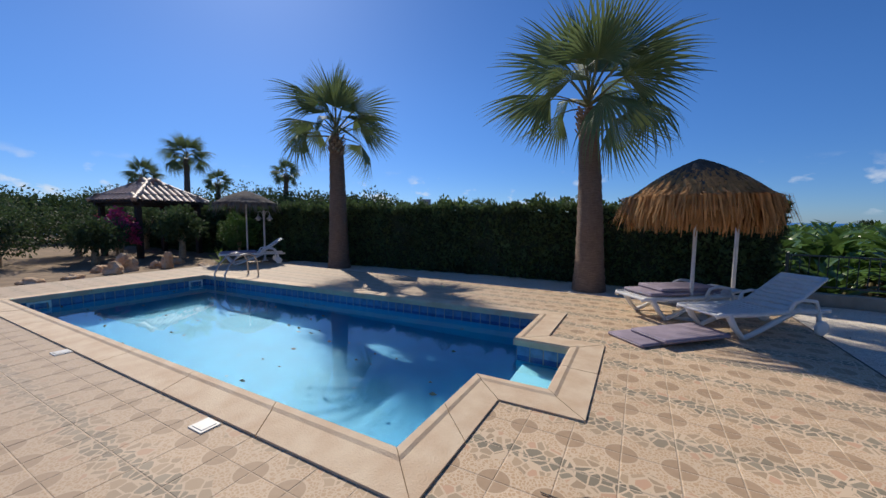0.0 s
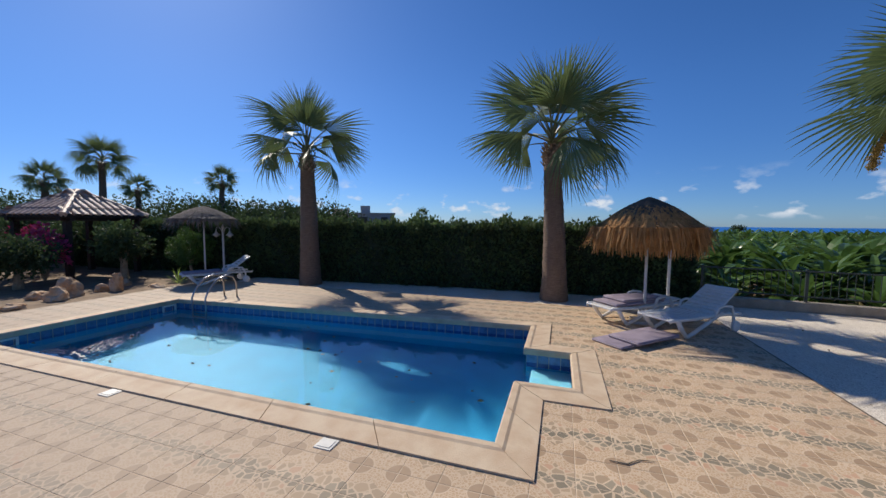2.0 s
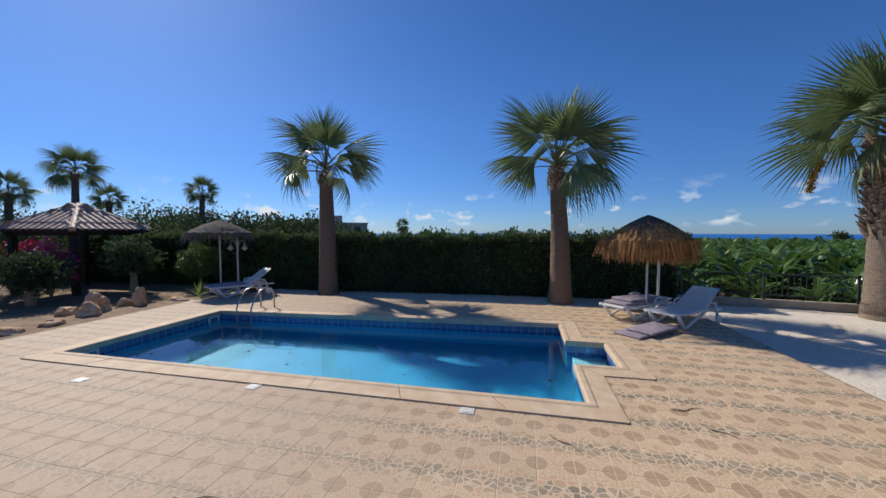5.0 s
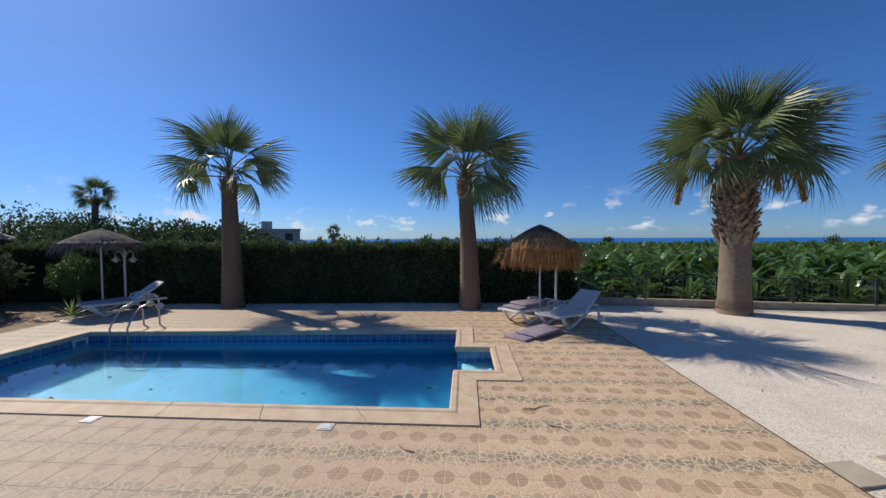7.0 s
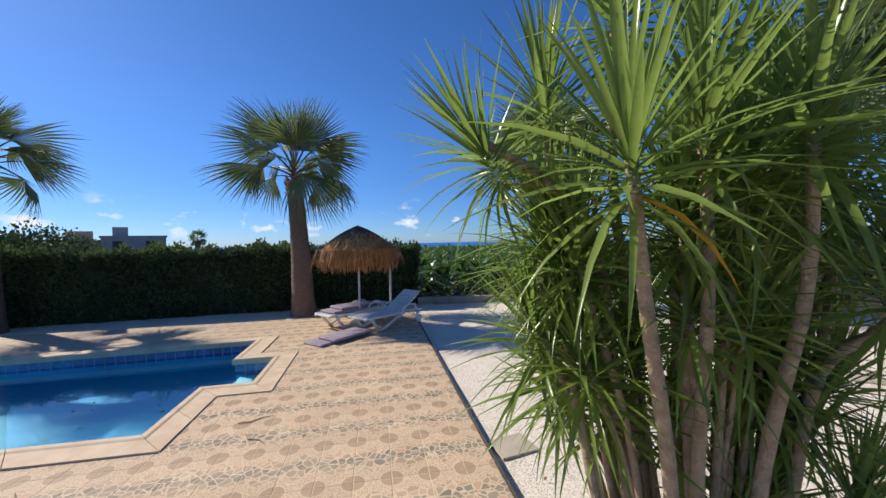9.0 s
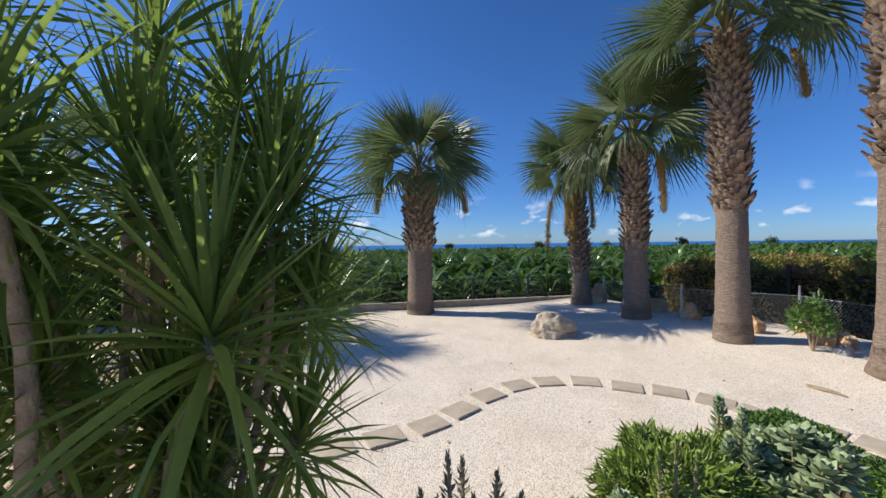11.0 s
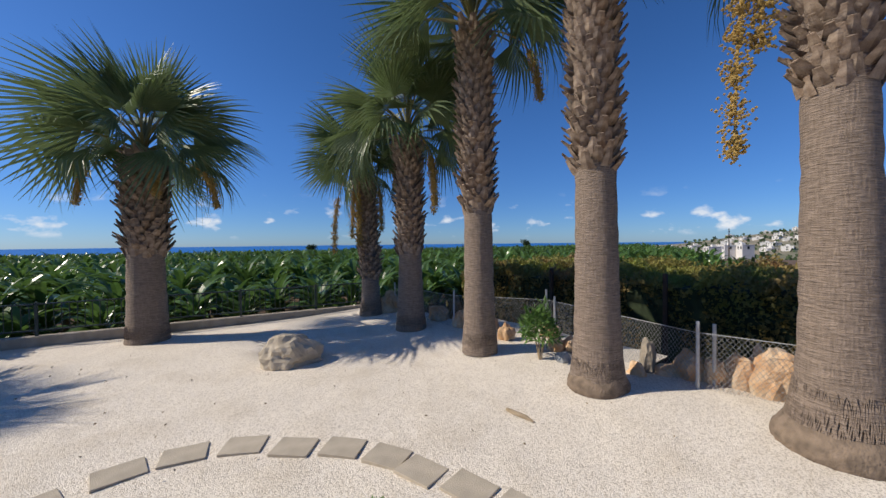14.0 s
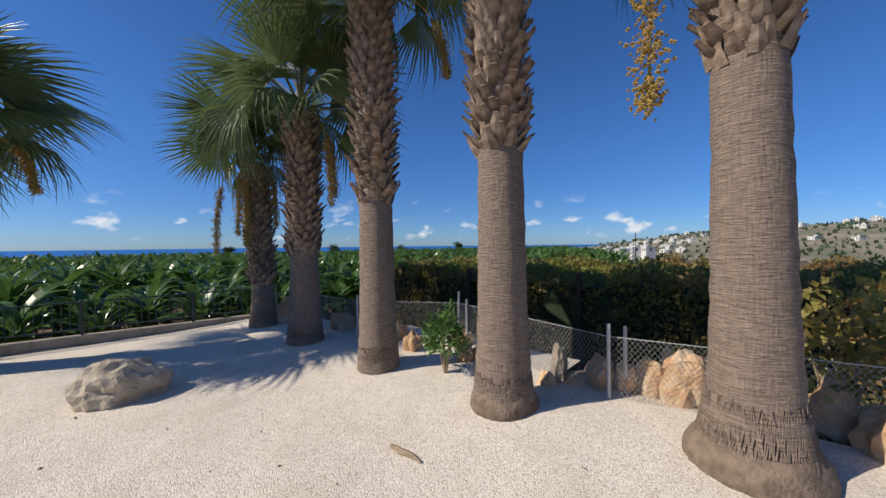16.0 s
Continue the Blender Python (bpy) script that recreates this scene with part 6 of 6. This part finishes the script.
# ---- buildings far off ----


def villa(x, y, z, w, d, h, rz, material, label, floors=2, seed=0, base=6):
    rng = random.Random(seed)
    e = tagged(empty("house", x, y, z, rz), label, "house")
    bm = bmesh.new()
    box(bm, -w / 2, w / 2, -d / 2, d / 2, -base, h)
    part("wall", bm, material, e)
    bm = bmesh.new()
    box(bm, -w / 2 - 0.15, w / 2 + 0.15, -d / 2 - 0.15, d / 2 + 0.15, h, h + 0.25)
    roof_ = part("roof", bm, material, e)
    bm = bmesh.new()
    bx = rng.uniform(-0.3, 0.3) * w
    box(bm, bx - w * 0.12, bx + w * 0.12, -d * 0.15, d * 0.15, h + 0.25, h + 1.5)
    part("stair_head", bm, material, roof_)
    for fl in range(floors):
        fz = h * (fl + 0.3) / floors
        for i in range(max(2, int(w / 2.6))):
            wx = -w / 2 + (i + 0.5) * w / max(2, int(w / 2.6))
            for sy in (-1, 1):
                bm = bmesh.new()
                box(bm, wx - 0.55, wx + 0.55, sy * d / 2 - 0.05, sy * d / 2 + 0.05, fz, fz + h / floors * 0.5)
                part("window", bm, M_GLASSDARK, e)
        for sx in (-1, 1):
            bm = bmesh.new()
            box(bm, sx * w / 2 - 0.05, sx * w / 2 + 0.05, -0.7, 0.7, fz, fz + h / floors * 0.5)
            part("window", bm, M_GLASSDARK, e)
    return e


villa(-31.5, 55, -1.5, 6.8, 6, 4.7, 30, M_GREYWALL, "modern flat-roofed grey house beyond the hedge", 2, 1, 1)
villa(-40.5, 53, -1.5, 11, 7, 4.2, 30, M_BEIGEWALL, "low beige flat-roofed house beyond the hedge", 1, 2, 1)

# hill with white houses along the coast
RIDGE = [(24, -8), (18, -2), (11.5, 8), (3.5, 20), (-7, 25), (-16, 30), (-30, 40), (-60, 55), (-100, 60)]


def ridge(a):
    for (a0, z0), (a1, z1) in zip(RIDGE, RIDGE[1:]):
        if a1 <= a <= a0:
            return z0 + (z1 - z0) * (a0 - a) / (a0 - a1)
    return RIDGE[0][1] if a > 0 else RIDGE[-1][1]


def hill_z(a, r):
    t = max(0, min(1, (r - 300) / 400))
    hz = -16 + (ridge(a) + 16) * t * t * (3 - 2 * t)
    if r > 700:
        hz -= (r - 700) * 0.05
    return hz + 2.5 * noise.noise(Vector((math.cos(radians(a)) * r * 0.012, math.sin(radians(a)) * r * 0.012, 0)))


verts, faces = [], []
AN, RN = 80, 16
for i in range(AN + 1):
    a = 24 - 124 * i / AN
    for j in range(RN + 1):
        r = 290 + 560 * j / RN
        verts.append((8 + r * math.cos(radians(a)), -4 + r * math.sin(radians(a)), hill_z(a, r)))
for i in range(AN):
    for j in range(RN):
        q = i * (RN + 1) + j
        faces.append((q, q + 1, q + RN + 2, q + RN + 1))
tagged(pydata("hill", verts, faces, M_LANDFAR, smooth=True), "dry scrub-covered coastal hill", "hill", kind="structure")
rngh = np.random.default_rng(6)
ha, hr = rngh.uniform(-60, 18, 2600), rngh.uniform(330, 700, 2600)
pts = np.array([(8 + r * math.cos(radians(a)), -4 + r * math.sin(radians(a)), hill_z(a, r)) for a, r in zip(ha, hr)])
tagged(leaves("hillside_scrub", pts, np.tile([0, 0, 1.0], (2600, 1)), 4.0, M_DARKTREE, None, 0.55, rngh, 0.3, 0.9), "dark scrub and small trees dotted over the hill", "scrub", kind="stuff")
rng = random.Random(77)
for i in range(44):
    a = rng.uniform(-20, 15)
    r = rng.uniform(430, 690)
    w = rng.uniform(5, 9.5)
    villa(8 + r * math.cos(radians(a)), -4 + r * math.sin(radians(a)), hill_z(a, r), w, rng.uniform(8, 11), rng.choice([2.4, 2.8, 3.8]), rng.uniform(0, 90), M_WHITEWALL, "white flat-roofed house on the coastal hillside", 2, 300 + i)
for i, (a, r, w, h) in enumerate([(20.9, 260, 16, 4.0), (19.6, 265, 9, 4.6), (16.8, 300, 8, 5.2), (22.4, 255, 9, 3.6), (15.2, 300, 12, 4.2), (13.6, 330, 10, 5.0), (36.0, 250, 24, 2.4), (38.4, 255, 14, 2.3), (12.0, 330, 12, 5.2)]):
    z = -5.9
    villa(8 + r * math.cos(radians(a)), -4 + r * math.sin(radians(a)), z, w * 0.66, 8, h * 0.78, -a + 60, M_WHITEWALL, "white flat-roofed house beyond the banana field", 1 if h < 5.5 else 2, 400 + i, 14)
bm = bmesh.new()
tube(bm, [(0, 0, -2), (0, 0, 7.2)], [0.13, 0.08], 8)
box(bm, -0.7, 0.7, -0.05, 0.05, 6.4, 6.5)
o = tagged(part("utility_pole", bm, M_WOOD), "tall wooden utility pole beyond the field", "utility pole")
o.matrix_world = pose(8 + 110 * math.cos(radians(13.5)), -4 + 110 * math.sin(radians(13.5)), -2.5)
for i, (a, r, h, w) in enumerate([(58, 130, 5.6, 2.0), (39, 150, 6.5, 1.6), (30, 160, 6.0, 2.2), (48, 200, 5.5, 2.6), (72, 150, 5.2, 1.8)]):
    tree(8 + r * math.cos(radians(a)), -4 + r * math.sin(radians(a)), -3.4, h, w, "dark tree standing beyond the banana field", 500 + i, M_DARKTREE, 900, 0.5, 0.2, 4)

# ---- terrace tiles: the ones along the walk are pieces, the rest one sheet ----


def tile_verts(x0, x1, y0, y1, b=0.004, z=0.0):
    return [(x0, y0, z - 0.0025), (x1, y0, z - 0.0025), (x1, y1, z - 0.0025), (x0, y1, z - 0.0025), (x0 + b, y0 + b, z), (x1 - b, y0 + b, z), (x1 - b, y1 - b, z), (x0 + b, y1 - b, z)]


TF = [(4, 5, 6, 7), (0, 1, 5, 4), (1, 2, 6, 5), (2, 3, 7, 6), (3, 0, 4, 7)]
G = 0.002
one = bpy.data.meshes.new("tile")
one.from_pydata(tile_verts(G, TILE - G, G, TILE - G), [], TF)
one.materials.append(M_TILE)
rim_out = offset(POOL, COPE - 0.005)
tv, tf, pieces = [], [], 0
rng = random.Random(9)
for i in range(math.floor((DECK_X0 - DISC_X) / TILE), math.ceil((DECK_X1 - DISC_X) / TILE)):
    for j in range(math.floor((DECK_Y0 - DISC_Y) / TILE), math.ceil((DECK_Y1 - DISC_Y) / TILE)):
        x0, y0 = DISC_X + i * TILE, DISC_Y + j * TILE
        x1, y1 = x0 + TILE, y0 + TILE
        ins = [inside(x, y, rim_out) for x, y in ((x0, y0), (x1, y0), (x1, y1), (x0, y1))]
        if all(ins):
            continue
        whole = x0 >= DECK_X0 and x1 <= DECK_X1 and y0 >= DECK_Y0 and y1 <= DECK_Y1
        if whole and x0 > -1.6 and -2.6 < y0 < 3.4 and pieces < 300 and not any(ins):
            o = new("tile", one)
            o.matrix_world = Matrix.Translation((x0, y0, rng.uniform(-0.0004, 0.0006)))
            o.parent = terrace
            pieces += 1
        else:
            a, b = max(x0, DECK_X0), min(x1, DECK_X1)
            c, d = max(y0, DECK_Y0), min(y1, DECK_Y1)
            if b - a < 0.03 or d - c < 0.03:
                continue
            k = len(tv)
            zz = rng.uniform(-0.0004, 0.0006)
            tv += tile_verts(a + G, b - G, c + G, d - G, 0.003, zz)
            tf += [tuple(k + q for q in t) for t in TF]
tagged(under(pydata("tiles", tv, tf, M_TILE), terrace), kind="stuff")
# plain edging strip along the terrace's open side, coloured dark for its shaded face
bm = bmesh.new()
box(bm, DECK_X1 - 0.02, DECK_X1 + 0.04, DECK_Y0, DECK_Y1, -0.2, -0.012, 0.006)
tagged(part("kerb", bm, M_KERB), "thin concrete edge of the terrace, shade put into its colour", "kerb", kind="structure")
# paved path on which one walks past the bed
bm = bmesh.new()
box(bm, DECK_X1 + 0.06, 9.0, -8.0, -3.55, -0.3, -0.03, 0.01)
tagged(part("pavement", bm, M_STONE), "pale stone path beside the planted bed", "path", kind="structure")
